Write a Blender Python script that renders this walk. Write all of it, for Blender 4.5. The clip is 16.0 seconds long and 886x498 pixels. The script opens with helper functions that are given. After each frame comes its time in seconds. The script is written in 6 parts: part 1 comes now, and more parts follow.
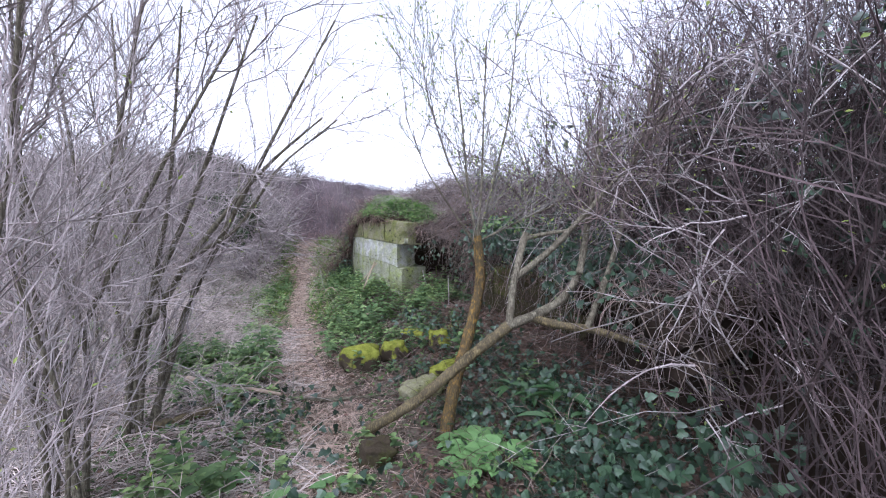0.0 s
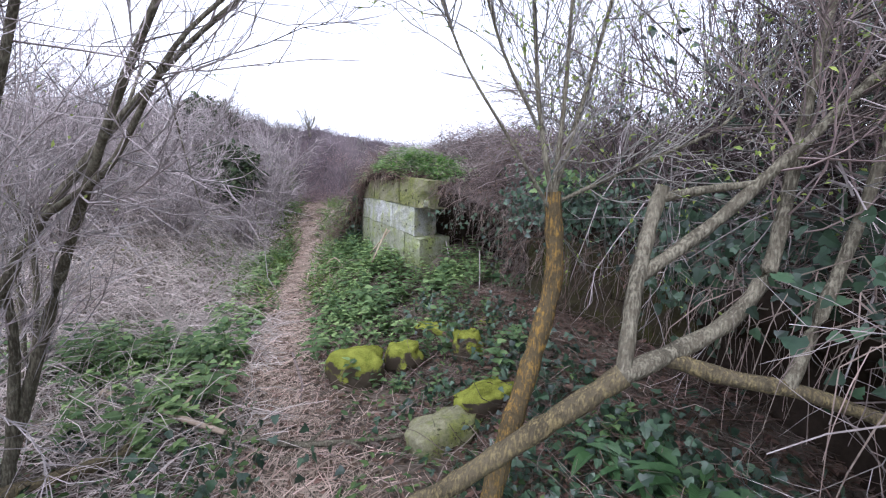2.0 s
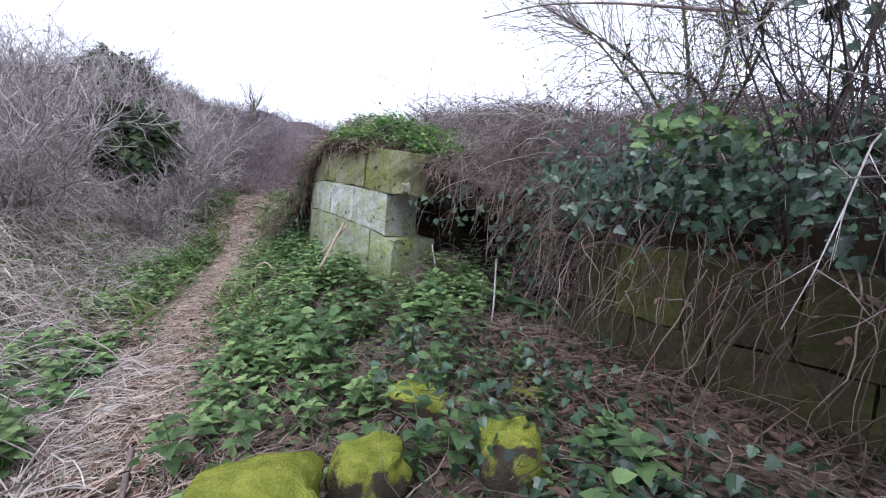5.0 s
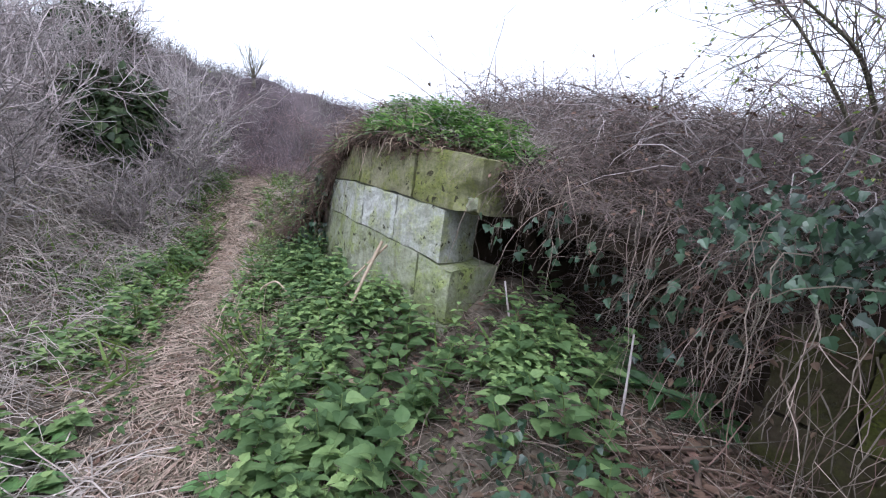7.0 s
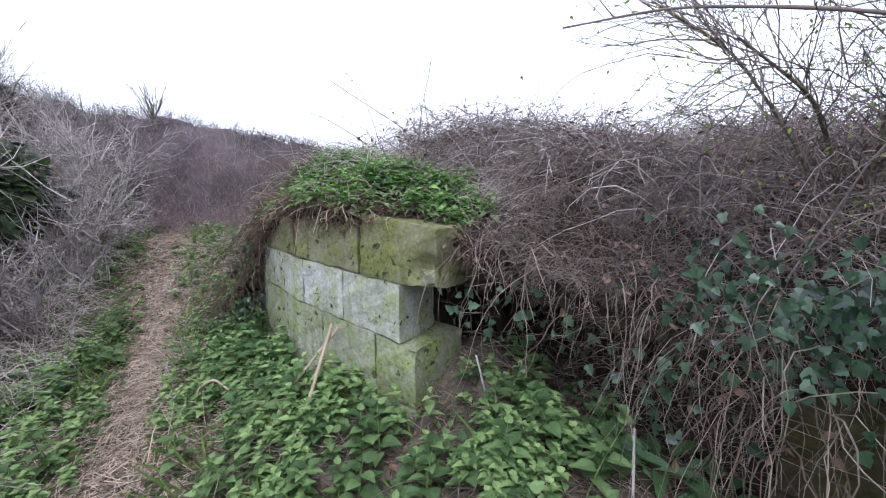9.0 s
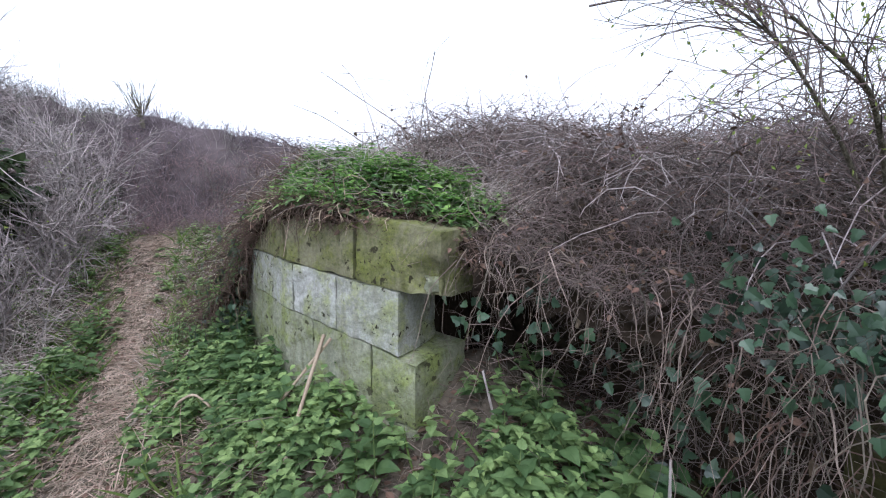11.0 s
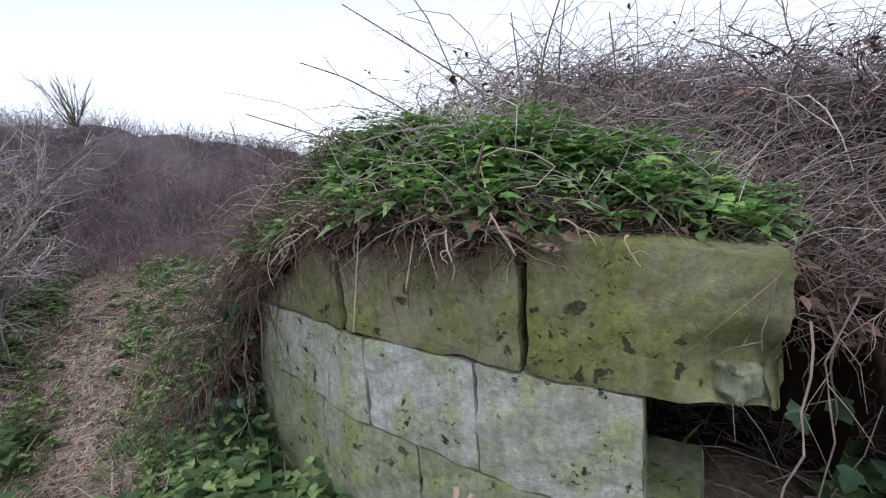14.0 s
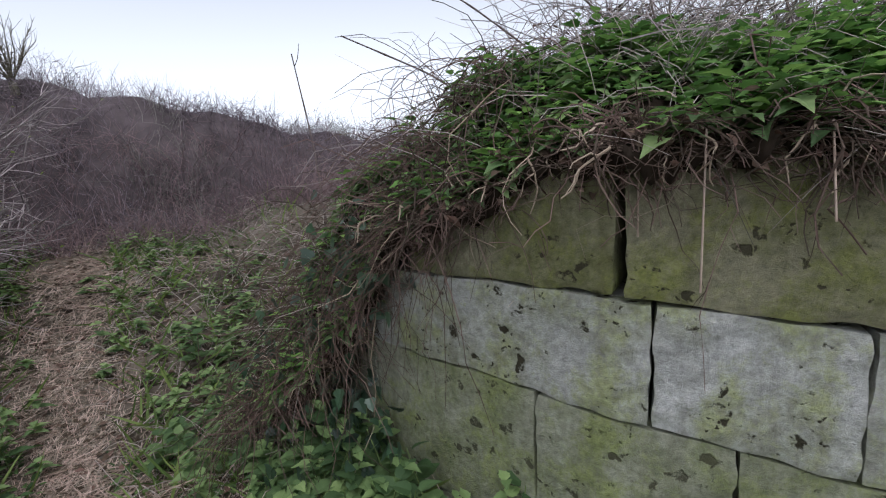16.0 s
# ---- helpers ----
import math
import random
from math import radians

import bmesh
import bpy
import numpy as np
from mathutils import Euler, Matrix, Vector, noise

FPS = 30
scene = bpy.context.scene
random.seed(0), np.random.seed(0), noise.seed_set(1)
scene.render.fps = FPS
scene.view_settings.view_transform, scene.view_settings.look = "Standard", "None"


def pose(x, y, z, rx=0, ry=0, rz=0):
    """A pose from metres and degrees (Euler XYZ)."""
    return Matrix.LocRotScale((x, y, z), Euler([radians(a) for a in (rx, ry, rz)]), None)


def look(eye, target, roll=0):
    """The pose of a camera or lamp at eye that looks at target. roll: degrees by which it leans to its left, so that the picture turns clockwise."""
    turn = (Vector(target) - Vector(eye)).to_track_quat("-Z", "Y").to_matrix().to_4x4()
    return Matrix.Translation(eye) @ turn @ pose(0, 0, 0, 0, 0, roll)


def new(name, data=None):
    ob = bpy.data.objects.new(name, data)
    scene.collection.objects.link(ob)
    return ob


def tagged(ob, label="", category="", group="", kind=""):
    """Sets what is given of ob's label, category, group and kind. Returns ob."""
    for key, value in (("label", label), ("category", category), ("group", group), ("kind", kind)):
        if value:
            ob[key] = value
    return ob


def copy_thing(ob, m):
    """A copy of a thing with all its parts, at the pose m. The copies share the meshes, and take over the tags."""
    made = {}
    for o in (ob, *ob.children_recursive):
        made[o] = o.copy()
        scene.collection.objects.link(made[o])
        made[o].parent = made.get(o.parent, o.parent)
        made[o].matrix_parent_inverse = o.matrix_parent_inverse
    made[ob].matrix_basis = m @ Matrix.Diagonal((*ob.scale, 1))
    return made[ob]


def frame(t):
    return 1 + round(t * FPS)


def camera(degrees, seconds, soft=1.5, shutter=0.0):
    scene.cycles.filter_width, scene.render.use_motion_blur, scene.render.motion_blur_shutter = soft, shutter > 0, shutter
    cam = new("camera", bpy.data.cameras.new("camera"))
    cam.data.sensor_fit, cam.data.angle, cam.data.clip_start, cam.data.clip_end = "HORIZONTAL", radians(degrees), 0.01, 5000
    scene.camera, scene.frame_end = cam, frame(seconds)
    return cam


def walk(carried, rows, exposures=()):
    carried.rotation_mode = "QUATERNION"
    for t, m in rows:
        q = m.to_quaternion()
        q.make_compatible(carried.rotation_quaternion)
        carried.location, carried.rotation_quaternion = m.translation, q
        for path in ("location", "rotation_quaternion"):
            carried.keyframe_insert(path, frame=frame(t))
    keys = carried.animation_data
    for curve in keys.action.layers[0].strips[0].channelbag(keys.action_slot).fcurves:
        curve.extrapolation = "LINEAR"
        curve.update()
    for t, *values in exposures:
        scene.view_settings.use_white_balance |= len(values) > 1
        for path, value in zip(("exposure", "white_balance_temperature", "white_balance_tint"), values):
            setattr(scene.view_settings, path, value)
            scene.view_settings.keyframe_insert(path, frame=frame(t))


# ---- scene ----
cam = camera(89.5, 16.0, soft=1.15)
ROWS = [
    (0.0, -0.143, -0.087, 1.593, 85.82, 0.44, -0.93),
    (0.5, -0.219, 0.333, 1.634, 83.03, -1.04, -1.31),
    (1.0, -0.262, 0.650, 1.630, 81.39, -0.10, -2.00),
    (1.5, -0.202, 1.082, 1.533, 80.41, -1.61, 0.20),
    (2.0, -0.211, 1.405, 1.481, 81.47, -0.96, 2.03),
    (2.5, -0.328, 1.825, 1.386, 82.50, -3.72, 2.01),
    (3.0, -0.413, 2.127, 1.381, 82.39, -3.67, 1.02),
    (5.5, -0.600, 3.462, 1.096, 83.99, -4.94, -3.74),
    (6.0, -0.749, 3.732, 1.168, 81.93, -5.35, -3.32),
    (6.5, -0.857, 4.067, 1.284, 80.51, -4.73, -4.44),
    (7.0, -1.029, 4.223, 1.363, 80.61, -7.01, -4.09),
    (7.5, -1.135, 4.395, 1.516, 77.72, -2.37, -9.57),
    (8.0, -1.198, 4.484, 1.661, 77.26, -1.39, -10.55),
    (8.5, -1.165, 4.550, 1.771, 78.93, -0.23, -11.26),
    (9.0, -1.093, 4.586, 1.775, 80.84, -0.02, -12.75),
    (11.5, -1.117, 5.035, 1.717, 82.04, -0.70, -13.64),
    (12.0, -1.200, 5.321, 1.733, 82.07, 1.96, -12.00),
    (12.5, -1.269, 5.569, 1.692, 81.65, 0.30, -11.93),
    (13.0, -1.326, 5.877, 1.663, 80.83, 1.84, -16.29),
    (13.5, -1.407, 6.102, 1.662, 80.43, 3.72, -17.03),
    (14.0, -1.506, 6.340, 1.694, 81.41, 4.10, -17.61),
    (14.5, -1.694, 6.476, 1.713, 82.62, 2.70, -17.28),
    (15.0, -1.843, 6.711, 1.667, 81.23, 3.86, -21.59),
    (15.5, -2.034, 6.881, 1.616, 80.39, 4.71, -22.63),
    (16.0, -2.221, 7.043, 1.540, 80.35, 2.50, -24.97),
]
walk(cam, [(t, pose(x, y, z, rx, ry, rz)) for t, x, y, z, rx, ry, rz in ROWS], exposures=[(0.0, 1.45, 5480, 20), (1.5, 1.5, 5560, 19), (5.5, 1.42, 5540, 15), (11.5, 1.2, 5600, 13), (13.0, 1.02, 5640, 13), (16.0, 0.46, 5850, 13)])

# ---- light: an overcast spring day ----
world = bpy.data.worlds.new("sky")
scene.world = world
world.use_nodes = True
wn, wl = world.node_tree.nodes, world.node_tree.links
sky = wn.new("ShaderNodeTexSky")
sky.sky_type = "NISHITA"
sky.sun_disc = False
sky.sun_elevation, sky.sun_rotation = radians(48), radians(200)
sky.dust_density, sky.air_density, sky.ozone_density = 1.5, 1.0, 2.0
grey = wn.new("ShaderNodeHueSaturation")
grey.inputs["Saturation"].default_value = 0.12
wl.new(sky.outputs[0], grey.inputs["Color"])
wl.new(grey.outputs[0], wn["Background"].inputs[0])
wn["Background"].inputs[1].default_value = 0.15
sun = new("sun", bpy.data.lights.new("sun", "SUN"))
sun.data.energy, sun.data.angle, sun.data.color = 0.7, radians(25), (1.0, 0.96, 0.9)
sun.matrix_world = look((0, 0, 30), (4, 11, 0))

# ---- materials ----


def material(name, base, other, rough=0.85, scale=3.0, fine=40.0, spread=0.35, bump=0.3, spec=0.25, island=0.0, trans=0.0):
    """Two colours mixed by a coarse and a fine noise; island: brightness change from piece to piece; trans: light let through."""
    m = bpy.data.materials.new(name)
    m.use_nodes = True
    n, l = m.node_tree.nodes, m.node_tree.links
    b = n["Principled BSDF"]
    b.inputs["Roughness"].default_value = rough
    b.inputs["Specular IOR Level"].default_value = spec
    tc = n.new("ShaderNodeTexCoord")
    coarse, grain = n.new("ShaderNodeTexNoise"), n.new("ShaderNodeTexNoise")
    for tex, s in ((coarse, scale), (grain, fine)):
        tex.inputs["Scale"].default_value = s
        tex.inputs["Detail"].default_value = 6.0
        l.new(tc.outputs["Object"], tex.inputs["Vector"])
    add = n.new("ShaderNodeMath")
    add.operation = "MULTIPLY_ADD"
    l.new(grain.outputs["Fac"], add.inputs[0])
    add.inputs[1].default_value = 0.6
    l.new(coarse.outputs["Fac"], add.inputs[2])
    ramp = n.new("ShaderNodeMapRange")
    ramp.inputs["From Min"].default_value, ramp.inputs["From Max"].default_value = 0.8 - spread, 0.8 + spread
    l.new(add.outputs[0], ramp.inputs["Value"])
    mix = n.new("ShaderNodeMix")
    mix.data_type = "RGBA"
    mix.inputs[6].default_value, mix.inputs[7].default_value = (*base, 1), (*other, 1)
    l.new(ramp.outputs[0], mix.inputs[0])
    colour = mix.outputs[2]
    if island:
        geo, hsv = n.new("ShaderNodeNewGeometry"), n.new("ShaderNodeHueSaturation")
        val, hue = n.new("ShaderNodeMapRange"), n.new("ShaderNodeMapRange")
        val.inputs["To Min"].default_value, val.inputs["To Max"].default_value = 1 - island, 1 + island
        hue.inputs["To Min"].default_value, hue.inputs["To Max"].default_value = 0.5 + 0.03 * island, 0.5 - 0.05 * island
        l.new(geo.outputs["Random Per Island"], val.inputs["Value"])
        l.new(geo.outputs["Random Per Island"], hue.inputs["Value"])
        l.new(val.outputs[0], hsv.inputs["Value"])
        l.new(hue.outputs[0], hsv.inputs["Hue"])
        l.new(colour, hsv.inputs["Color"])
        colour = hsv.outputs[0]
    l.new(colour, b.inputs["Base Color"])
    if bump:
        bp = n.new("ShaderNodeBump")
        bp.inputs["Strength"].default_value, bp.inputs["Distance"].default_value = bump, 0.01
        l.new(grain.outputs["Fac"], bp.inputs["Height"])
        l.new(bp.outputs[0], b.inputs["Normal"])
    if trans:
        tl, ms = n.new("ShaderNodeBsdfTranslucent"), n.new("ShaderNodeMixShader")
        l.new(colour, tl.inputs["Color"])
        ms.inputs[0].default_value = trans
        l.new(b.outputs[0], ms.inputs[1])
        l.new(tl.outputs[0], ms.inputs[2])
        l.new(ms.outputs[0], n["Material Output"].inputs["Surface"])
    return m


def stone_material(name, pale, green, amount, pits=1.0):
    """Weathered limestone: pale face, algae in soft patches, pits, fine tool marks."""
    m = material(name, pale, (pale[0] * 0.72, pale[1] * 0.72, pale[2] * 0.68), 0.92, 4.0, 60.0, 0.3, 0.0, 0.15)
    n, l = m.node_tree.nodes, m.node_tree.links
    b = n["Principled BSDF"]
    src = b.inputs["Base Color"].links[0].from_socket
    tc = n["Texture Coordinate"]
    alg, rnd = n.new("ShaderNodeTexNoise"), n.new("ShaderNodeObjectInfo")
    alg.inputs["Scale"].default_value, alg.inputs["Detail"].default_value, alg.inputs["Roughness"].default_value = 3.4, 10.0, 0.72
    l.new(tc.outputs["Object"], alg.inputs["Vector"])
    jit = n.new("ShaderNodeMath")
    jit.operation = "MULTIPLY_ADD"
    l.new(rnd.outputs["Random"], jit.inputs[0])
    jit.inputs[1].default_value = 0.14
    l.new(alg.outputs["Fac"], jit.inputs[2])
    fac = n.new("ShaderNodeMapRange")
    fac.inputs["From Min"].default_value, fac.inputs["From Max"].default_value = 0.72 - 0.4 * amount, 0.98 - 0.4 * amount
    l.new(jit.outputs[0], fac.inputs["Value"])
    mx = n.new("ShaderNodeMix")
    mx.data_type = "RGBA"
    l.new(fac.outputs[0], mx.inputs[0])
    l.new(src, mx.inputs[6])
    mx.inputs[7].default_value = (*green, 1)
    warp, vec = n.new("ShaderNodeTexNoise"), n.new("ShaderNodeVectorMath")
    warp.inputs["Scale"].default_value = 20.0
    warp.inputs["Detail"].default_value = 5.0
    l.new(tc.outputs["Object"], warp.inputs["Vector"])
    vec.operation = "MULTIPLY_ADD"
    l.new(warp.outputs["Color"], vec.inputs[0])
    vec.inputs[1].default_value = (0.12, 0.12, 0.07)
    l.new(tc.outputs["Object"], vec.inputs[2])
    holes = []
    for scale, r0, r1, lo, hi in ((11.0, 0.18, 0.23, 0.485, 0.515), (34.0, 0.18, 0.26, 0.525, 0.565)):
        vor, spot, thin, both = n.new("ShaderNodeTexVoronoi"), n.new("ShaderNodeMapRange"), n.new("ShaderNodeMapRange"), n.new("ShaderNodeMath")
        vor.inputs["Scale"].default_value = scale
        l.new(vec.outputs[0], vor.inputs["Vector"])
        spot.inputs["From Min"].default_value, spot.inputs["From Max"].default_value = r0, r1
        spot.inputs["To Min"].default_value, spot.inputs["To Max"].default_value = pits, 0.0
        l.new(vor.outputs["Distance"], spot.inputs["Value"])
        thin.inputs["From Min"].default_value, thin.inputs["From Max"].default_value = lo, hi
        l.new(alg.outputs["Fac"], thin.inputs["Value"])
        both.operation = "MULTIPLY"
        l.new(spot.outputs[0], both.inputs[0])
        l.new(thin.outputs[0], both.inputs[1])
        holes.append(both)
    gate = n.new("ShaderNodeMath")
    gate.operation = "MAXIMUM"
    l.new(holes[0].outputs[0], gate.inputs[0])
    l.new(holes[1].outputs[0], gate.inputs[1])
    mp, streak, run = n.new("ShaderNodeMapping"), n.new("ShaderNodeTexNoise"), n.new("ShaderNodeMapRange")
    mp.inputs["Scale"].default_value = (9, 9, 0.9)
    l.new(tc.outputs["Object"], mp.inputs["Vector"])
    l.new(mp.outputs[0], streak.inputs["Vector"])
    streak.inputs["Scale"].default_value, streak.inputs["Detail"].default_value = 1.6, 6.0
    run.inputs["From Min"].default_value, run.inputs["From Max"].default_value = 0.5, 0.72
    run.inputs["To Max"].default_value = 0.5
    l.new(streak.outputs["Fac"], run.inputs["Value"])
    mx3 = n.new("ShaderNodeMix")
    mx3.data_type = "RGBA"
    l.new(run.outputs[0], mx3.inputs[0])
    l.new(mx.outputs[2], mx3.inputs[6])
    mx3.inputs[7].default_value = (green[0] * 0.8, green[1] * 0.7, green[2], 1)
    lich, patch, tint = n.new("ShaderNodeTexNoise"), n.new("ShaderNodeMapRange"), n.new("ShaderNodeMix")
    lich.inputs["Scale"].default_value, lich.inputs["Detail"].default_value, lich.inputs["Roughness"].default_value = 6.5, 12.0, 0.78
    l.new(tc.outputs["Object"], lich.inputs["Vector"])
    patch.inputs["From Min"].default_value, patch.inputs["From Max"].default_value = 0.50, 0.62
    patch.inputs["To Max"].default_value = 0.75
    l.new(lich.outputs["Fac"], patch.inputs["Value"])
    tint.data_type = "RGBA"
    l.new(patch.outputs[0], tint.inputs[0])
    l.new(mx3.outputs[2], tint.inputs[6])
    tint.inputs[7].default_value = (pale[0] * 0.45 + green[0] * 0.65, pale[1] * 0.45 + green[1] * 0.75, pale[2] * 0.25 + green[2] * 0.5, 1)
    grit, vary, speck = n.new("ShaderNodeTexNoise"), n.new("ShaderNodeMapRange"), n.new("ShaderNodeMix")
    grit.inputs["Scale"].default_value, grit.inputs["Detail"].default_value, grit.inputs["Roughness"].default_value = 42.0, 9.0, 0.75
    l.new(tc.outputs["Object"], grit.inputs["Vector"])
    vary.inputs["From Min"].default_value, vary.inputs["From Max"].default_value = 0.34, 0.66
    vary.inputs["To Min"].default_value, vary.inputs["To Max"].default_value = 0.66, 1.25
    vary.clamp = True
    l.new(grit.outputs["Fac"], vary.inputs["Value"])
    speck.data_type, speck.blend_type = "RGBA", "MULTIPLY"
    speck.inputs[0].default_value = 1.0
    l.new(tint.outputs[2], speck.inputs[6])
    l.new(vary.outputs[0], speck.inputs[7])
    mx3 = speck
    mx2 = n.new("ShaderNodeMix")
    mx2.data_type = "RGBA"
    l.new(gate.outputs[0], mx2.inputs[0])
    l.new(mx3.outputs[2], mx2.inputs[6])
    mx2.inputs[7].default_value = (0.045, 0.04, 0.025, 1)
    l.new(mx2.outputs[2], b.inputs["Base Color"])
    h = n.new("ShaderNodeMath")
    h.operation = "SUBTRACT"
    l.new(grit.outputs["Fac"], h.inputs[0])
    l.new(gate.outputs[0], h.inputs[1])
    bp = n.new("ShaderNodeBump")
    bp.inputs["Strength"].default_value, bp.inputs["Distance"].default_value = 0.6, 0.014
    l.new(h.outputs[0], bp.inputs["Height"])
    l.new(bp.outputs[0], b.inputs["Normal"])
    return m


def bark_material(name, dark, light, amount):
    """Furrowed bark: long ridges along z, lichen in patches."""
    m = material(name, dark, (dark[0] * 0.45, dark[1] * 0.45, dark[2] * 0.45), 0.92, 5.0, 90.0, 0.25, 0.0, 0.1)
    n, l = m.node_tree.nodes, m.node_tree.links
    b = n["Principled BSDF"]
    src = b.inputs["Base Color"].links[0].from_socket
    tc = n["Texture Coordinate"]
    mp, ridge, patch = n.new("ShaderNodeMapping"), n.new("ShaderNodeTexNoise"), n.new("ShaderNodeTexNoise")
    mp.inputs["Scale"].default_value = (1, 1, 0.22)
    l.new(tc.outputs["Object"], mp.inputs["Vector"])
    ridge.inputs["Scale"].default_value, ridge.inputs["Detail"].default_value = 130.0, 4.0
    l.new(mp.outputs[0], ridge.inputs["Vector"])
    patch.inputs["Scale"].default_value, patch.inputs["Detail"].default_value, patch.inputs["Roughness"].default_value = 26.0, 8.0, 0.7
    l.new(tc.outputs["Object"], patch.inputs["Vector"])
    add, fac, mx = n.new("ShaderNodeMath"), n.new("ShaderNodeMapRange"), n.new("ShaderNodeMix")
    add.operation = "ADD"
    l.new(ridge.outputs["Fac"], add.inputs[0])
    l.new(patch.outputs["Fac"], add.inputs[1])
    fac.inputs["From Min"].default_value, fac.inputs["From Max"].default_value = 1.3 - amount + 0.08, 1.3 - amount + 0.36
    l.new(add.outputs[0], fac.inputs["Value"])
    mx.data_type = "RGBA"
    l.new(fac.outputs[0], mx.inputs[0])
    l.new(src, mx.inputs[6])
    mx.inputs[7].default_value = (*light, 1)
    l.new(mx.outputs[2], b.inputs["Base Color"])
    bp = n.new("ShaderNodeBump")
    bp.inputs["Strength"].default_value, bp.inputs["Distance"].default_value = 1.0, 0.012
    l.new(ridge.outputs["Fac"], bp.inputs["Height"])
    l.new(bp.outputs[0], b.inputs["Normal"])
    return m


# dark brown soil, deepened further: shade under growth is put into the colour
SHADED_SOIL = material("soil", (0.017, 0.012, 0.009), (0.042, 0.031, 0.022), 0.95, 2.0, 30.0, 0.3, 0.6, 0.1)
TURF = material("littered_earth", (0.06, 0.049, 0.038), (0.18, 0.148, 0.115), 0.95, 1.2, 35.0, 0.25, 0.9, 0.1)
SCRUB = material("scrub_floor", (0.045, 0.036, 0.038), (0.12, 0.096, 0.098), 0.95, 1.6, 9.0, 0.22, 1.0, 0.1)
STRAW = material("dry_straw", (0.52, 0.43, 0.34), (0.27, 0.20, 0.15), 0.85, 5.0, 40.0, 0.3, 0.0, 0.2, 0.5)
DEADGRASS = material("dead_grass", (0.56, 0.50, 0.44), (0.27, 0.225, 0.20), 0.85, 2.0, 40.0, 0.3, 0.0, 0.2, 0.45)
CANE = material("bramble_cane", (0.10, 0.076, 0.067), (0.20, 0.16, 0.14), 0.75, 1.2, 30.0, 0.3, 0.0, 0.3, 0.6)
PURPLE = material("far_twigs", (0.25, 0.205, 0.22), (0.10, 0.08, 0.088), 0.85, 0.6, 8.0, 0.14, 0.0, 0.2, 0.55)
PALETWIG = material("pale_twig", (0.46, 0.42, 0.40), (0.20, 0.165, 0.155), 0.75, 4.0, 50.0, 0.25, 0.2, 0.25, 0.45)
DEADTWIG = material("grey_twig", (0.43, 0.385, 0.365), (0.145, 0.118, 0.112), 0.8, 1.0, 30.0, 0.25, 0.0, 0.2, 0.65)
BARK = bark_material("lichen_bark", (0.135, 0.112, 0.07), (0.23, 0.185, 0.09), 0.42)
ORANGE = bark_material("orange_lichen_bark", (0.13, 0.10, 0.055), (0.31, 0.19, 0.05), 0.40)
GREYBARK = bark_material("grey_bark", (0.145, 0.128, 0.092), (0.24, 0.22, 0.16), 0.45)
DARKROOT = material("dark_root", (0.075, 0.052, 0.04), (0.14, 0.10, 0.075), 0.85, 3.0, 40.0, 0.3, 0.0, 0.2, 0.5)
# same bark as the canes, with the thicket's inner shade put into the colour
SHADED_THICKET = material("shaded_thicket_twig", (0.04, 0.029, 0.028), (0.125, 0.098, 0.092), 0.8, 1.5, 30.0, 0.22, 0.0, 0.2, 0.55)
ROOT = material("pale_root", (0.46, 0.38, 0.28), (0.25, 0.19, 0.13), 0.8, 5.0, 60.0, 0.3, 0.2, 0.25, 0.35)
ROOTY = material("dead_cane", (0.27, 0.225, 0.18), (0.085, 0.065, 0.052), 0.8, 1.5, 40.0, 0.25, 0.0, 0.2, 0.6)
NETTLE = material("nettle_leaf", (0.10, 0.175, 0.066), (0.195, 0.29, 0.115), 0.6, 6.0, 50.0, 0.3, 0.3, 0.25, 0.5, 0.32)
YOUNGNETTLE = material("young_nettle_leaf", (0.17, 0.27, 0.095), (0.27, 0.375, 0.15), 0.6, 6.0, 50.0, 0.3, 0.3, 0.25, 0.35, 0.32)
CAPGREEN = material("fresh_nettle_leaf", (0.10, 0.225, 0.05), (0.19, 0.34, 0.09), 0.6, 6.0, 50.0, 0.3, 0.3, 0.2, 0.5, 0.35)
HERB = material("herb_leaf", (0.05, 0.10, 0.03), (0.10, 0.16, 0.05), 0.6, 6.0, 50.0, 0.3, 0.3, 0.3, 0.5, 0.2)
GREENSTEM = material("green_stem", (0.10, 0.15, 0.04), (0.16, 0.2, 0.07), 0.7, 6.0, 50.0)
IVY = material("ivy_leaf", (0.02, 0.046, 0.026), (0.05, 0.09, 0.05), 0.36, 8.0, 40.0, 0.3, 0.2, 0.5, 0.6, 0.08)
BUSHIVY = material("bush_leaf", (0.022, 0.042, 0.016), (0.055, 0.085, 0.03), 0.6, 4.0, 40.0, 0.3, 0.2, 0.3, 0.5, 0.1)
BUD = material("young_leaf", (0.22, 0.30, 0.06), (0.30, 0.38, 0.10), 0.55, 8.0, 40.0, 0.3, 0.0, 0.3, 0.3, 0.4)
REDSTEM = material("red_stem", (0.15, 0.105, 0.108), (0.25, 0.18, 0.17), 0.8, 1.0, 10.0, 0.2, 0.0, 0.2, 0.5)
GREYSCRUB = material("grey_scrub", (0.14, 0.132, 0.115), (0.25, 0.235, 0.205), 0.85, 1.0, 10.0, 0.2, 0.0, 0.2, 0.5)
FERN = material("fern_leaf", (0.028, 0.072, 0.024), (0.055, 0.118, 0.04), 0.5, 8.0, 60.0, 0.3, 0.4, 0.4, 0.3, 0.15)
DOCK = material("dock_leaf", (0.09, 0.19, 0.06), (0.15, 0.27, 0.09), 0.45, 8.0, 60.0, 0.3, 0.4, 0.4, 0.15, 0.2)
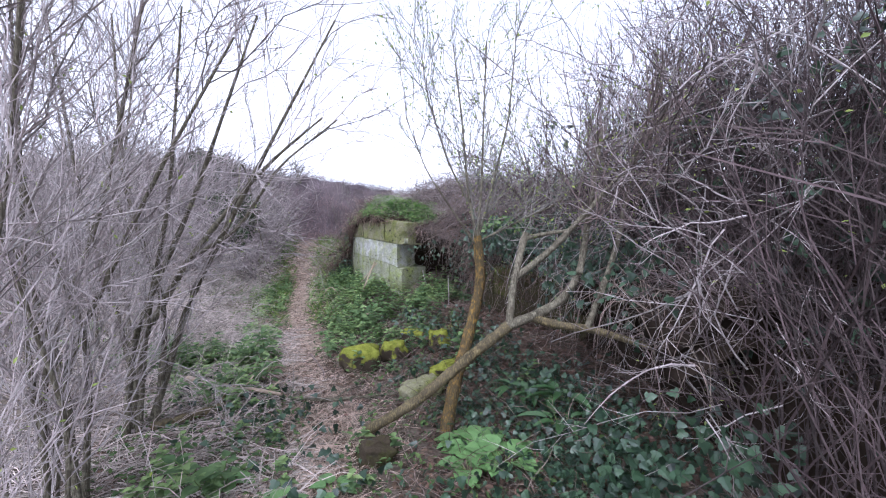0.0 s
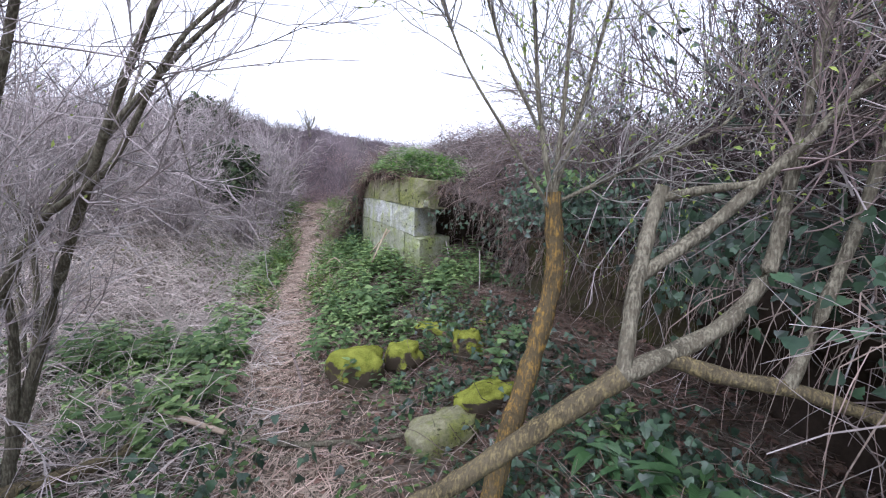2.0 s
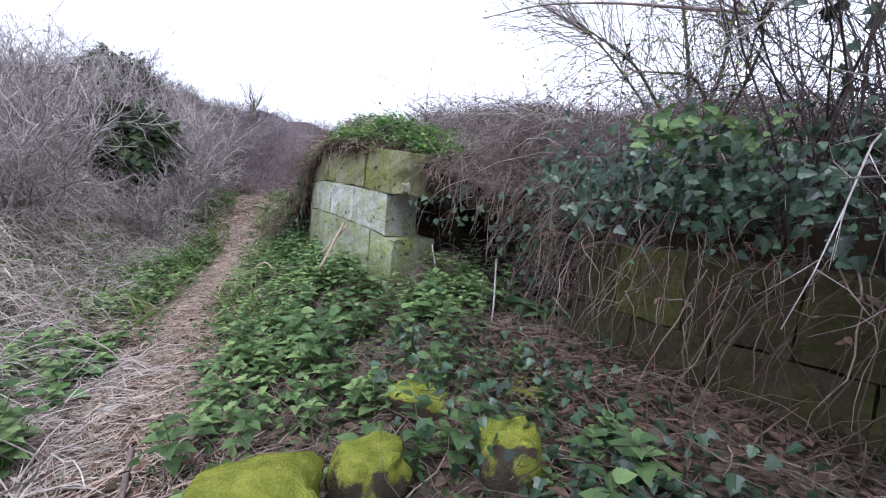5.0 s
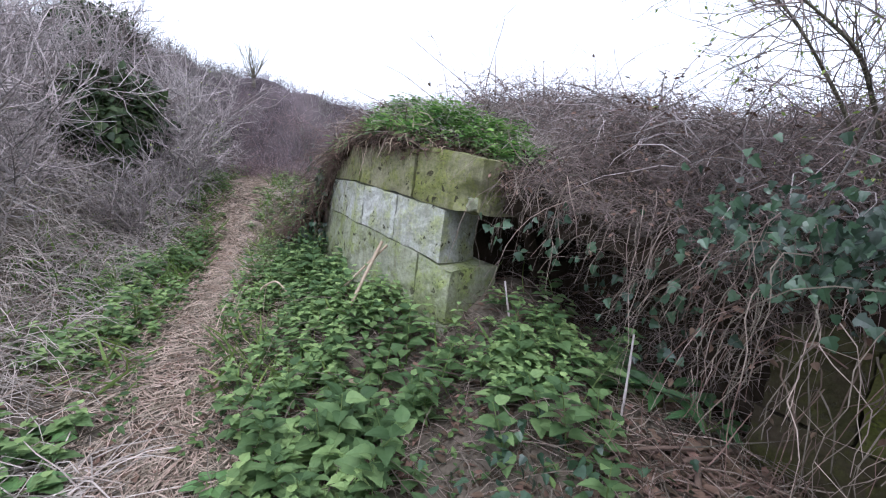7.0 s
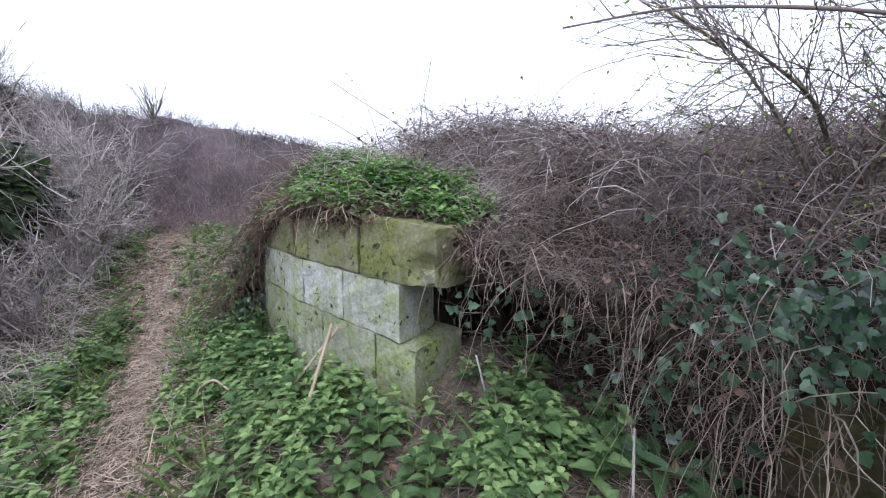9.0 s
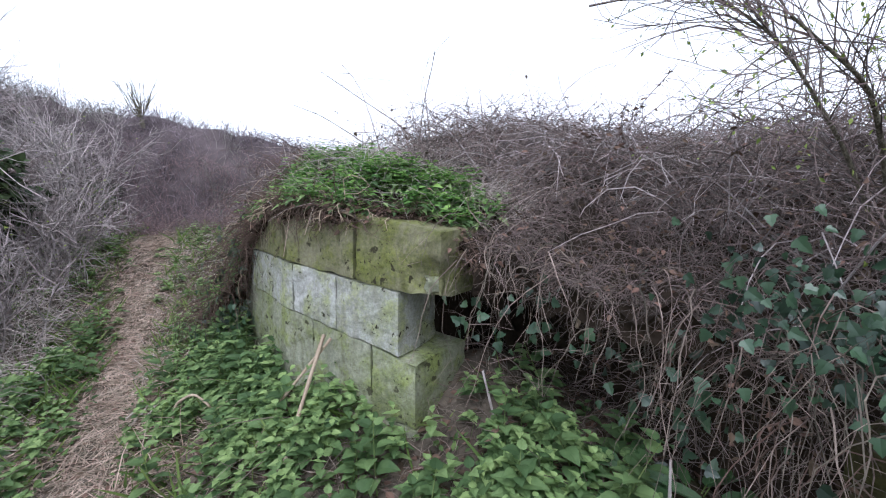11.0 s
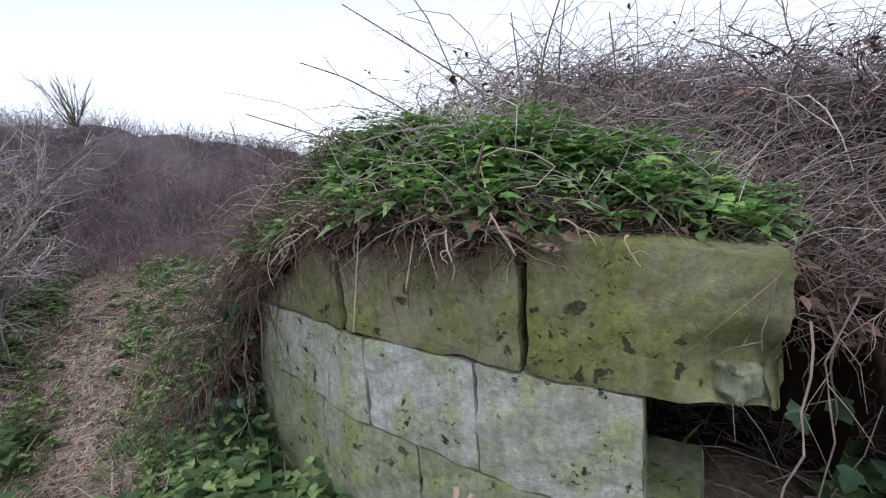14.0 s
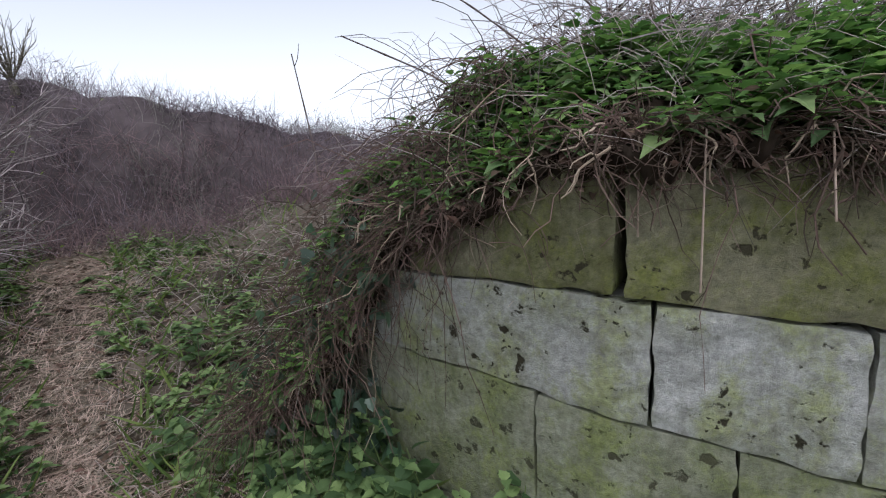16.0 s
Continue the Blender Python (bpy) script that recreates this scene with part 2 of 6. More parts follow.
BROWNLEAF = material("dead_leaf", (0.085, 0.055, 0.038), (0.16, 0.11, 0.075), 0.8, 8.0, 40.0, 0.3, 0.0, 0.2, 0.5)
GRASS = material("grass_blade", (0.10, 0.18, 0.04), (0.18, 0.24, 0.07), 0.6, 3.0, 30.0, 0.3, 0.0, 0.3, 0.35, 0.3)


def moss_material(name, moss, tip, rock):
    """Rough brown stone with a cushion of moss on what faces up."""
    m = material(name, moss, tip, 0.98, 14.0, 120.0, 0.25, 1.0, 0.03)
    n, l = m.node_tree.nodes, m.node_tree.links
    b = n["Principled BSDF"]
    src = b.inputs["Base Color"].links[0].from_socket
    geo, sep, edge = n.new("ShaderNodeNewGeometry"), n.new("ShaderNodeSeparateXYZ"), n.new("ShaderNodeTexNoise")
    l.new(geo.outputs["Normal"], sep.inputs[0])
    edge.inputs["Scale"].default_value, edge.inputs["Detail"].default_value = 11.0, 8.0
    l.new(n["Texture Coordinate"].outputs["Object"], edge.inputs["Vector"])
    add, fac, mx = n.new("ShaderNodeMath"), n.new("ShaderNodeMapRange"), n.new("ShaderNodeMix")
    add.operation = "MULTIPLY_ADD"
    l.new(edge.outputs["Fac"], add.inputs[0])
    add.inputs[1].default_value = 2.6
    l.new(sep.outputs["Z"], add.inputs[2])
    fac.inputs["From Min"].default_value, fac.inputs["From Max"].default_value = 1.35, 1.6
    l.new(add.outputs[0], fac.inputs["Value"])
    mx.data_type = "RGBA"
    l.new(fac.outputs[0], mx.inputs[0])
    mx.inputs[6].default_value = (*rock, 1)
    l.new(src, mx.inputs[7])
    l.new(mx.outputs[2], b.inputs["Base Color"])
    return m


MOSS = moss_material("mossy_rock", (0.115, 0.13, 0.02), (0.30, 0.32, 0.06), (0.075, 0.06, 0.042))
STONE_TOP = stone_material("algae_stone", (0.265, 0.25, 0.165), (0.12, 0.137, 0.03), 0.60, 0.9)
STONE_MID = stone_material("pale_stone", (0.52, 0.52, 0.495), (0.19, 0.205, 0.10), 0.47, 1.0)
STONE_LOW = stone_material("mossy_stone", (0.36, 0.365, 0.28), (0.15, 0.18, 0.06), 0.52, 0.8)
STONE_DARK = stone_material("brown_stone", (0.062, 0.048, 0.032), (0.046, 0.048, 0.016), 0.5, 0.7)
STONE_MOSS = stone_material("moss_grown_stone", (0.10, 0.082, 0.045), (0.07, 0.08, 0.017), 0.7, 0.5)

# ---- building helpers ----
rng = np.random.default_rng(11)


def unit(v):
    return v / np.maximum(np.linalg.norm(v, axis=-1, keepdims=True), 1e-9)


class Batch:
    """Collects vertices and faces of many pieces for one mesh."""

    def __init__(self):
        self.v, self.f, self.m, self.count = [], [], [], 0

    def add(self, verts, faces, slot=0):
        verts = np.asarray(verts, dtype=np.float32).reshape(-1, 3)
        faces = np.asarray(faces, dtype=np.int64)
        self.v.append(verts)
        self.f.append(faces + self.count)
        self.m.append(np.full(len(faces), slot, dtype=np.int32))
        self.count += len(verts)
        return self

    def mesh(self, name, mats, smooth=False):
        me = bpy.data.meshes.new(name)
        v = np.concatenate(self.v)
        me.vertices.add(len(v))
        me.vertices.foreach_set("co", v.ravel())
        loops = np.concatenate([f.ravel() for f in self.f]).astype(np.int32)
        sizes = np.concatenate([np.full(len(f), f.shape[1]) for f in self.f])
        me.loops.add(len(loops))
        me.loops.foreach_set("vertex_index", loops)
        me.polygons.add(len(sizes))
        me.polygons.foreach_set("loop_start", np.concatenate([[0], np.cumsum(sizes)[:-1]]).astype(np.int32))
        me.polygons.foreach_set("material_index", np.concatenate(self.m))
        me.polygons.foreach_set("use_smooth", np.full(len(sizes), smooth))
        for mat in mats if isinstance(mats, (list, tuple)) else [mats]:
            me.materials.append(mat)
        me.update(calc_edges=True)
        return me

    def thing(self, name, mats, parent=None, smooth=False):
        ob = new(name, self.mesh(name, mats, smooth))
        ob.parent = parent
        return ob


def tubes(points, radii, sides=3):
    """Many tubes at once: points (N, K, 3), radii (N, K). Vertices and four-cornered faces."""
    n, k = points.shape[:2]
    tan = unit(np.gradient(points, axis=1))
    ref = np.where(np.abs(tan[..., 2:3]) > 0.9, np.array([1.0, 0, 0]), np.array([0, 0, 1.0]))
    a = unit(np.cross(tan, ref))
    b = np.cross(tan, a)
    ang = np.arange(sides) * 2 * np.pi / sides
    ring = points[:, :, None] + radii[:, :, None, None] * (np.cos(ang)[:, None] * a[:, :, None] + np.sin(ang)[:, None] * b[:, :, None])
    idx = np.arange(n * k * sides).reshape(n, k, sides)
    nxt = np.roll(idx, -1, axis=2)
    quads = np.stack([idx[:, :-1], nxt[:, :-1], nxt[:, 1:], idx[:, 1:]], axis=-1).reshape(-1, 4)
    return ring.reshape(-1, 3), quads


def grow(start, way, length, k=6, wiggle=0.25, pull=0.0):
    """Paths of shoots (N, k, 3) that wander from start; pull: how far they bend up (+) or down (-)."""
    n = len(start)
    pts = np.zeros((n, k, 3))
    pts[:, 0] = start
    d = unit(np.asarray(way, dtype=float))
    step = np.broadcast_to(np.asarray(length, dtype=float), (n,)) / (k - 1)
    for i in range(1, k):
        pts[:, i] = pts[:, i - 1] + d * step[:, None]
        d = unit(d + rng.normal(0, wiggle, (n, 3)) + np.array([0, 0, pull / k]))
    return pts


def taper(n, k, r0, r1):
    r0 = np.broadcast_to(np.asarray(r0, dtype=float), (n,))
    return r0[:, None] * np.linspace(1, r1, k)[None]


def along(paths, count, lo=0.2, hi=1.0):
    """Random places on paths: points, the way there and the index of the path."""
    n, k = paths.shape[:2]
    i = rng.integers(0, n, count)
    u = rng.uniform(lo, hi, count) * (k - 1) * 0.999
    j = np.minimum(u.astype(int), k - 2)
    p = paths[i, j] + (paths[i, j + 1] - paths[i, j]) * (u - j)[:, None]
    return p, unit(paths[i, j + 1] - paths[i, j]), i


def scatter_leaf(shape, pos, way, up, size):
    """Copies of a leaf shape (vertices, faces) at pos, its length along way, its face to up."""
    verts, faces = shape
    x = unit(way)
    y = unit(np.cross(up, x))
    z = np.cross(x, y)
    s = np.broadcast_to(np.asarray(size, dtype=float), (len(pos),))[:, None, None]
    out = pos[:, None] + s * (verts[None, :, 0:1] * x[:, None] + verts[None, :, 1:2] * y[:, None] + verts[None, :, 2:3] * z[:, None])
    f = faces[None] + (np.arange(len(pos)) * len(verts))[:, None, None]
    return out.reshape(-1, 3), f.reshape(-1, faces.shape[1])


def leaf_shape(outline, fold=0.12, droop=0.15):
    """A leaf from half of its outline [(along, half width)]: folded on its midrib and drooping at the tip."""
    mid = [(u, 0.0, -droop * u * u) for u, w in outline]
    side = [(u, w, fold * w - droop * u * u) for u, w in outline]
    n = len(outline)
    v = mid + side + [(u, -w, z) for u, w, z in side]
    f = []
    for i in range(n - 1):
        f += [(i, i + 1, n + i + 1, n + i), (i + 1, i, 2 * n + i, 2 * n + i + 1)]
    return np.array(v, dtype=float), np.array(f)


NETTLE_LEAF = leaf_shape([(0, 0.03), (-0.04, 0.2), (0.1, 0.36), (0.16, 0.34), (0.27, 0.42), (0.33, 0.37), (0.46, 0.37), (0.52, 0.3), (0.66, 0.26), (0.72, 0.18), (0.84, 0.13), (1, 0.0)], 0.22, 0.3)
NETTLE_LITE = leaf_shape([(0, 0.03), (0.1, 0.34), (0.18, 0.31), (0.3, 0.4), (0.38, 0.32), (0.55, 0.29), (0.62, 0.2), (1, 0.0)], 0.25, 0.3)
CAP_LEAF = leaf_shape([(0, 0.02), (0.12, 0.24), (0.2, 0.2), (0.3, 0.31), (0.4, 0.24), (0.5, 0.25), (0.62, 0.15), (1, 0.0)], 0.3, 0.35)
SIMPLE_LEAF = leaf_shape([(0, 0.02), (0.3, 0.26), (0.65, 0.2), (1, 0.0)], 0.3, 0.2)
TINY_LEAF = leaf_shape([(0, 0.03), (0.45, 0.25), (1, 0.0)], 0.3, 0.1)
IVY_LEAF = leaf_shape([(0, 0.05), (-0.1, 0.3), (0.14, 0.52), (0.32, 0.3), (0.52, 0.33), (1, 0.0)], 0.15, 0.12)
DOCK_LEAF = leaf_shape([(0, 0.02), (-0.05, 0.2), (0.12, 0.36), (0.35, 0.38), (0.6, 0.31), (0.82, 0.17), (1, 0.0)], 0.3, 0.3)
BLADE = leaf_shape([(0, 0.025), (0.4, 0.03), (0.75, 0.018), (1, 0.0)], 0.2, 0.3)


def facing(n, spread=0.6):
    """Upward vectors that lean about."""
    return unit(np.column_stack([rng.normal(0, spread, (n, 2)), np.ones(n)]))


def around(n, rise=0.0, spread=0.3):
    """Ways that point to all sides, rising by rise."""
    a = rng.uniform(0, 2 * np.pi, n)
    return unit(np.column_stack([np.cos(a), np.sin(a), rng.normal(rise, spread, n)]))


def part(name, batch, mats, parent, label="", smooth=False):
    ob = batch.thing(name, mats, parent, smooth)
    return tagged(ob, label) if label else ob


def root_empty(name, place, label, category, group=""):
    ob = new(name)
    ob.location = place
    ob.empty_display_size = 0.1
    return tagged(ob, label, category, group)


def ss(x, a, b):
    t = np.clip((x - a) / (b - a), 0, 1)
    return t * t * (3 - 2 * t)


WAVES = [(rng.uniform(0, 6.28), rng.normal(0, 1, 2) * f, 1 / f) for f in (0.9, 1.4, 2.3, 3.6, 6.0, 9.0) for _ in range(3)]


def rough(x, y):
    return sum(a * np.sin(k[0] * x + k[1] * y + p) for p, k, a in WAVES) / 6


# ---- the lie of the land ----
def path_x(y):
    return np.interp(y, [-6, 0, 2, 3.4, 4.4, 5.1, 6.3, 7.3, 8.4, 9.5, 10.8, 12, 14, 26, 60], [0.3, -0.3, -0.75, -1.05, -1.48, -1.72, -2.1, -2.48, -2.75, -3.05, -3.35, -3.6, -4.2, -8.5, -20])


def land(x, y):
    d = x - path_x(y)
    z = 0.03 * np.clip(y - 8, 0, 200) + 0.02 * np.clip(y - 14, 0, 60) + 0.8 * ss(y, 9.4, 12.2)
    z = z + 0.35 * ss(d, 0.95, 2.1) * ss(y, 1.0, 4.5)
    z = z + 1.0 * ss(-d, 0.75, 2.6) * ss(y, 3.0, 8.5) + 0.3 * ss(-d, 1.1, 3.5) * ss(y, 1, 6) + 0.6 * ss(-d, 3, 10)
    fx = np.clip((x + 1.25) * -0.45 + (y - 7.3) * 0.89, 0, 2.0)
    z = z + 0.3 * np.exp(-((x + 1.25 + 0.45 * fx) ** 2 + (y - 7.3 - 0.89 * fx) ** 2) / 0.13)
    z = z + 0.3 * np.exp(-((x + 0.15) ** 2 + (y - 7.45) ** 2) / 0.16)
    z = z + 0.045 * rough(x * 1.0, y * 1.0) * (0.35 + 0.65 * ss(np.abs(d), 0.2, 0.8))
    return z


# front line of the overgrown bank: the wall face, the hollow, the second wall, the thicket
BANK = np.array([(-1.2, 14.0), (-1.6, 9.9), (-1.45, 8.6), (-1.12, 8.0), (-0.75, 7.62), (-0.45, 7.75), (0.15, 8.05), (0.62, 7.3), (0.62, 6.4), (0.7, 5.75), (0.95, 5.2), (1.3, 4.5), (1.55, 3.4), (1.75, 2.0), (1.7, 0.0), (1.4, -3.0)])


def behind(x, y):
    """How far a place lies behind the bank's front line (negative: in front)."""
    best = np.full(np.shape(x), 1e9)
    sign = np.ones(np.shape(x))
    for (ax, ay), (bx, by) in zip(BANK[:-1], BANK[1:]):
        ex, ey = bx - ax, by - ay
        t = np.clip(((x - ax) * ex + (y - ay) * ey) / (ex * ex + ey * ey), 0, 1)
        d = np.hypot(x - ax - t * ex, y - ay - t * ey)
        s = np.where(ex * (y - ay) - ey * (x - ax) > 0, 1, -1)
        closer = d < best - 1e-9
        best, sign = np.where(closer, d, best), np.where(closer, s, sign)
    return best * sign


def bank_top(x, y):
    s = behind(x, y)
    front = np.interp(y, [-3, 2, 3.5, 5.0, 5.8, 6.6, 7.5, 9.0, 10.0, 14], [0.5, 0.8, 0.9, 1.05, 1.1, 1.25, 1.5, 1.35, 0.3, 0.0])
    z = land(x, y) * 0.3 + 0.9 * np.exp(-((x - 0.45) / 1.3) ** 2 - ((y - 9.5) / 0.8) ** 2) + 0.2 * np.exp(-((x - 0.4) / 0.7) ** 2 - ((y - 7.8) / 0.7) ** 2) + front * ss(s, -0.12, 0.1) + np.interp(y, [-3, 3, 5, 6.8, 7.8, 9, 12, 16], [0.9, 0.9, 0.65, 0.52, 0.36, 0.28, 0.6, 0.8]) * ss(s, 0.0, 1.6 + 1.5 * ss(y, 9, 11))
    return np.where(s < -0.12, land(x, y) - 0.4, z + 0.05 * rough(x * 1.5, y * 1.5) * ss(s, 0, 0.3))


def sheet(xs, ys, height):
    gx, gy = np.meshgrid(xs, ys, indexing="ij")
    v = np.stack([gx, gy, height(gx, gy)], -1).reshape(-1, 3)
    i = np.arange(len(xs) * len(ys)).reshape(len(xs), len(ys))
    q = np.stack([i[:-1, :-1], i[1:, :-1], i[1:, 1:], i[:-1, 1:]], -1).reshape(-1, 4)
    return v, q


def graded(lo, near_lo, near_hi, hi, step, grown=1.25):
    mid = list(np.arange(near_lo, near_hi, step))
    a, s = [], step
    p = near_lo
    while p > lo:
        s *= grown
        p -= s
        a.append(p)
    b, s = [], step
    p = mid[-1]
    while p < hi:
        s *= grown
        p += s
        b.append(p)
    return np.array(a[::-1] + mid + b)


def far_land(x, y):
    z = land(x, y)
    r = np.hypot(x, y)
    return np.where(r > 60, z * np.clip(1 - (r - 60) / 200, 0, 1), z)


b = Batch()
b.add(*sheet(graded(-900, -7, 5, 900, 0.1), graded(-900, -3, 16, 900, 0.1), far_land))
tagged(b.thing("ground", TURF, smooth=True), "uneven earth ground with a trodden path and grassy banks", "ground", kind="structure")
b = Batch()
b.add(*sheet(np.arange(-2.2, 14, 0.09), np.arange(-3, 16, 0.09), bank_top))
tagged(b.thing("earth_bank", SHADED_SOIL, smooth=True), "dark earth bank heaped behind and over the old stone walls", "bank", kind="structure")

# ---- stone walls ----


def rounded_block(s0, s1, bottom, top, depth, line, seed, radius=0.009, nx=22, nz=10, nw=5, wear=0.006, chip=None):
    """A squared stone along line between the lengths s0 and s1: rounded edges, uneven faces. bottom, top: functions of the length."""
    local = np.random.default_rng(seed)
    ph = local.uniform(0, 6.28, (8, 1, 1))
    verts, faces, base = [], [], 0
    run = np.concatenate([[0], np.cumsum(np.hypot(*np.diff(line, axis=0).T))])
    sm = 0.5 * (s0 + s1)
    lx, hz = (s1 - s0), float(top(sm) - bottom(sm))
    for axis, side, na, nb in ((2, 1, nx, nz), (2, -1, nx, 3), (0, 1, nz, nw), (0, -1, nz, nw), (1, 1, nw, nx), (1, -1, nw, nx)):
        ga, gb = np.meshgrid(np.linspace(-1, 1, na), np.linspace(-1, 1, nb), indexing="ij")
        q = np.zeros((na, nb, 3))
        o1, o2 = [(1, 2), (2, 0), (0, 1)][axis]
        q[..., axis], q[..., o1], q[..., o2] = side, ga, gb
        half = np.array([lx / 2, hz / 2, depth / 2])
        p = q * half
        core = np.clip(p, -(half - radius), half - radius)
        p = core + unit(p - core + 1e-9) * radius * np.where(np.linalg.norm(p - core, axis=-1, keepdims=True) > 1e-6, 1, 0)
        nrm = unit(p - core + 1e-9)
        bumpy = sum(np.sin(local_k[0] * p[..., 0] + local_k[1] * p[..., 1] + local_k[2] * p[..., 2] + ph[i % 8, 0, 0]) for i, local_k in enumerate(BUMPS)) * wear / 3
        p = p + nrm * bumpy[..., None]
        if chip is not None:
            dd = np.linalg.norm(p - np.array(chip[:3]) * half, axis=-1)
            p = p - nrm * (chip[4] * (1 - ss(dd, 0.3 * chip[3], chip[3])))[..., None]
        s = sm + p[..., 0]
        lo, hi = bottom(s), top(s)
        z = lo + (p[..., 1] / hz + 0.5) * (hi - lo)
        x, y = np.interp(s, run, line[:, 0]), np.interp(s, run, line[:, 1])
        x2, y2 = np.interp(s + 0.12, run, line[:, 0]), np.interp(s + 0.12, run, line[:, 1])
        x1, y1 = np.interp(s - 0.12, run, line[:, 0]), np.interp(s - 0.12, run, line[:, 1])
        x = x + np.where(s < 0, s * (line[1, 0] - line[0, 0]) / run[1], 0)
        y = y + np.where(s < 0, s * (line[1, 1] - line[0, 1]) / run[1], 0)
        t = unit(np.stack([x2 - x1, y2 - y1], -1))
        off = p[..., 2] - depth / 2
        verts.append(np.stack([x - t[..., 1] * off, y + t[..., 0] * off, z], -1).reshape(-1, 3))
        i = np.arange(na * nb).reshape(na, nb) + base
        quad = np.stack([i[:-1, :-1], i[1:, :-1], i[1:, 1:], i[:-1, 1:]], -1).reshape(-1, 4)
        faces.append(quad if side > 0 else quad[:, ::-1])
        base += na * nb
    return np.concatenate(verts), np.concatenate(faces)


BUMPS = [np.random.default_rng(5).normal(0, 1, 3) * f for f in (9, 14, 22, 30, 45, 60)] 
FACE = np.array([(-0.50, 6.85), (-0.77, 7.16), (-1.03, 7.36), (-1.43, 7.81), (-1.70, 8.44), (-1.90, 9.1), (-1.95, 9.6)])


def level(pairs):
    s, z = zip(*pairs)
    return lambda q: np.interp(q, s, z)


TOP = level([(0, 1.47), (0.4, 1.53), (0.78, 1.57), (1.4, 1.57), (2.08, 1.30)])
JOINT_A = level([(0, 1.13), (0.42, 1.14), (0.78, 1.19), (1.4, 1.23), (2.6, 1.2)])
JOINT_B = level([(0, 0.74), (0.42, 0.77), (0.6, 0.82), (1.13, 0.9), (1.6, 0.925), (3, 0.9)])
JOINT_C = level([(0, 0.36), (1.0, 0.42), (3, 0.45)])


def lift(f, d):
    return lambda q: f(q) + d


def stone_wall(place, label, blocks, line, block_label):
    wall = root_empty("stone_wall", place, label, "wall")
    for i, (s0, s1, lo, hi, depth, back, mat, chip) in enumerate(blocks):
        v, f = rounded_block(s0 + 0.002, s1 - 0.003, lift(lo, 0.002), lift(hi, -0.003), depth, line, 30 + i, radius=0.012 if mat is STONE_TOP else 0.006, nx=36, nz=18, wear=0.006, chip=chip)
        ob = part("stone_block", Batch().add(v - np.array(place), f), mat, wall, smooth=True)
        tagged(ob, block_label[mat.name])
    return wall


GROUND0 = lambda q: np.full(np.shape(q), 0.02)
stone_wall((-1.1, 7.6, 0.3), "old limestone block wall green with algae, half buried under turf", [
    (0.14, 0.70, JOINT_A, TOP, 0.42, 0, STONE_TOP, (-0.74, -0.5, 1.0, 0.16, 0.06)),
    (0.711, 1.325, JOINT_A, TOP, 0.40, 0, STONE_TOP, None),
    (1.34, 2.05, JOINT_A, TOP, 0.40, 0, STONE_TOP, None),
    (0.42, 0.855, JOINT_B, JOINT_A, 0.40, 0, STONE_MID, None),
    (0.855, 1.255, JOINT_B, JOINT_A, 0.40, 0, STONE_MID, None),
    (1.255, 2.45, JOINT_B, JOINT_A, 0.40, 0, STONE_MID, None),
    (0.30, 0.60, JOINT_C, JOINT_B, 0.50, 0, STONE_LOW, (-1.0, 1.0, 1.0, 0.16, 0.03)),
    (0.60, 1.07, JOINT_C, JOINT_B, 0.45, 0, STONE_LOW, None),
    (1.07, 1.56, JOINT_C, JOINT_B, 0.45, 0, STONE_LOW, None),
    (1.56, 2.30, JOINT_C, JOINT_B, 0.45, 0, STONE_LOW, None),
    (2.30, 2.95, JOINT_C, JOINT_B, 0.45, 0, STONE_LOW, None),
    (0.3, 0.85, GROUND0, JOINT_C, 0.45, 0, STONE_LOW, None),
    (0.85, 1.6, GROUND0, JOINT_C, 0.45, 0, STONE_LOW, None),
    (1.6, 2.95, GROUND0, JOINT_C, 0.45, 0, STONE_LOW, None),
], FACE, {"algae_stone": "olive-green algae-stained stone block", "pale_stone": "pale grey stone block with dark pits", "mossy_stone": "greenish mossy stone block"})

FACE2 = np.array([(1.33, 4.2), (1.01, 4.75), (0.71, 5.25), (0.48, 5.75), (0.40, 6.15)])
L2 = [GROUND0, level([(0, 0.30), (3, 0.28)]), level([(0, 0.62), (3, 0.60)]), level([(0, 0.98), (3, 0.95)])]
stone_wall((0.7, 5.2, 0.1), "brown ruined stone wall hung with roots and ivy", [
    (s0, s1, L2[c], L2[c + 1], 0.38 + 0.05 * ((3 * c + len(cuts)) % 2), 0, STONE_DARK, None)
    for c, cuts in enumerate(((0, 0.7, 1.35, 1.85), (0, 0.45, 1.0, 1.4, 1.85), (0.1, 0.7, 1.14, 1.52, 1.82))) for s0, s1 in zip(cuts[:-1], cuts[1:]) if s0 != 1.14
] + [(1.14, 1.52, L2[2], L2[3], 0.43, 0, STONE_MOSS, None)], FACE2, {"brown_stone": "dark brown stone block with moss", "moss_grown_stone": "upper stone block green with a sheet of moss"})

# turf cap and overhang over the walls


def on_face(s, w):
    """A place w metres behind the first wall's face at the length s."""
    run = np.concatenate([[0], np.cumsum(np.hypot(*np.diff(FACE, axis=0).T))])
    x, y = np.interp(s, run, FACE[:, 0]), np.interp(s, run, FACE[:, 1])
    x2, y2 = np.interp(s + 0.2, run, FACE[:, 0]), np.interp(s + 0.2, run, FACE[:, 1])
    x1, y1 = np.interp(s - 0.2, run, FACE[:, 0]), np.interp(s - 0.2, run, FACE[:, 1])
    t = unit(np.stack([x2 - x1, y2 - y1], -1))
    x, y = x + np.minimum(s, 0) * 0.62, y - np.minimum(s, 0) * -0.79
    return x + t[..., 1] * w, y - t[..., 0] * w


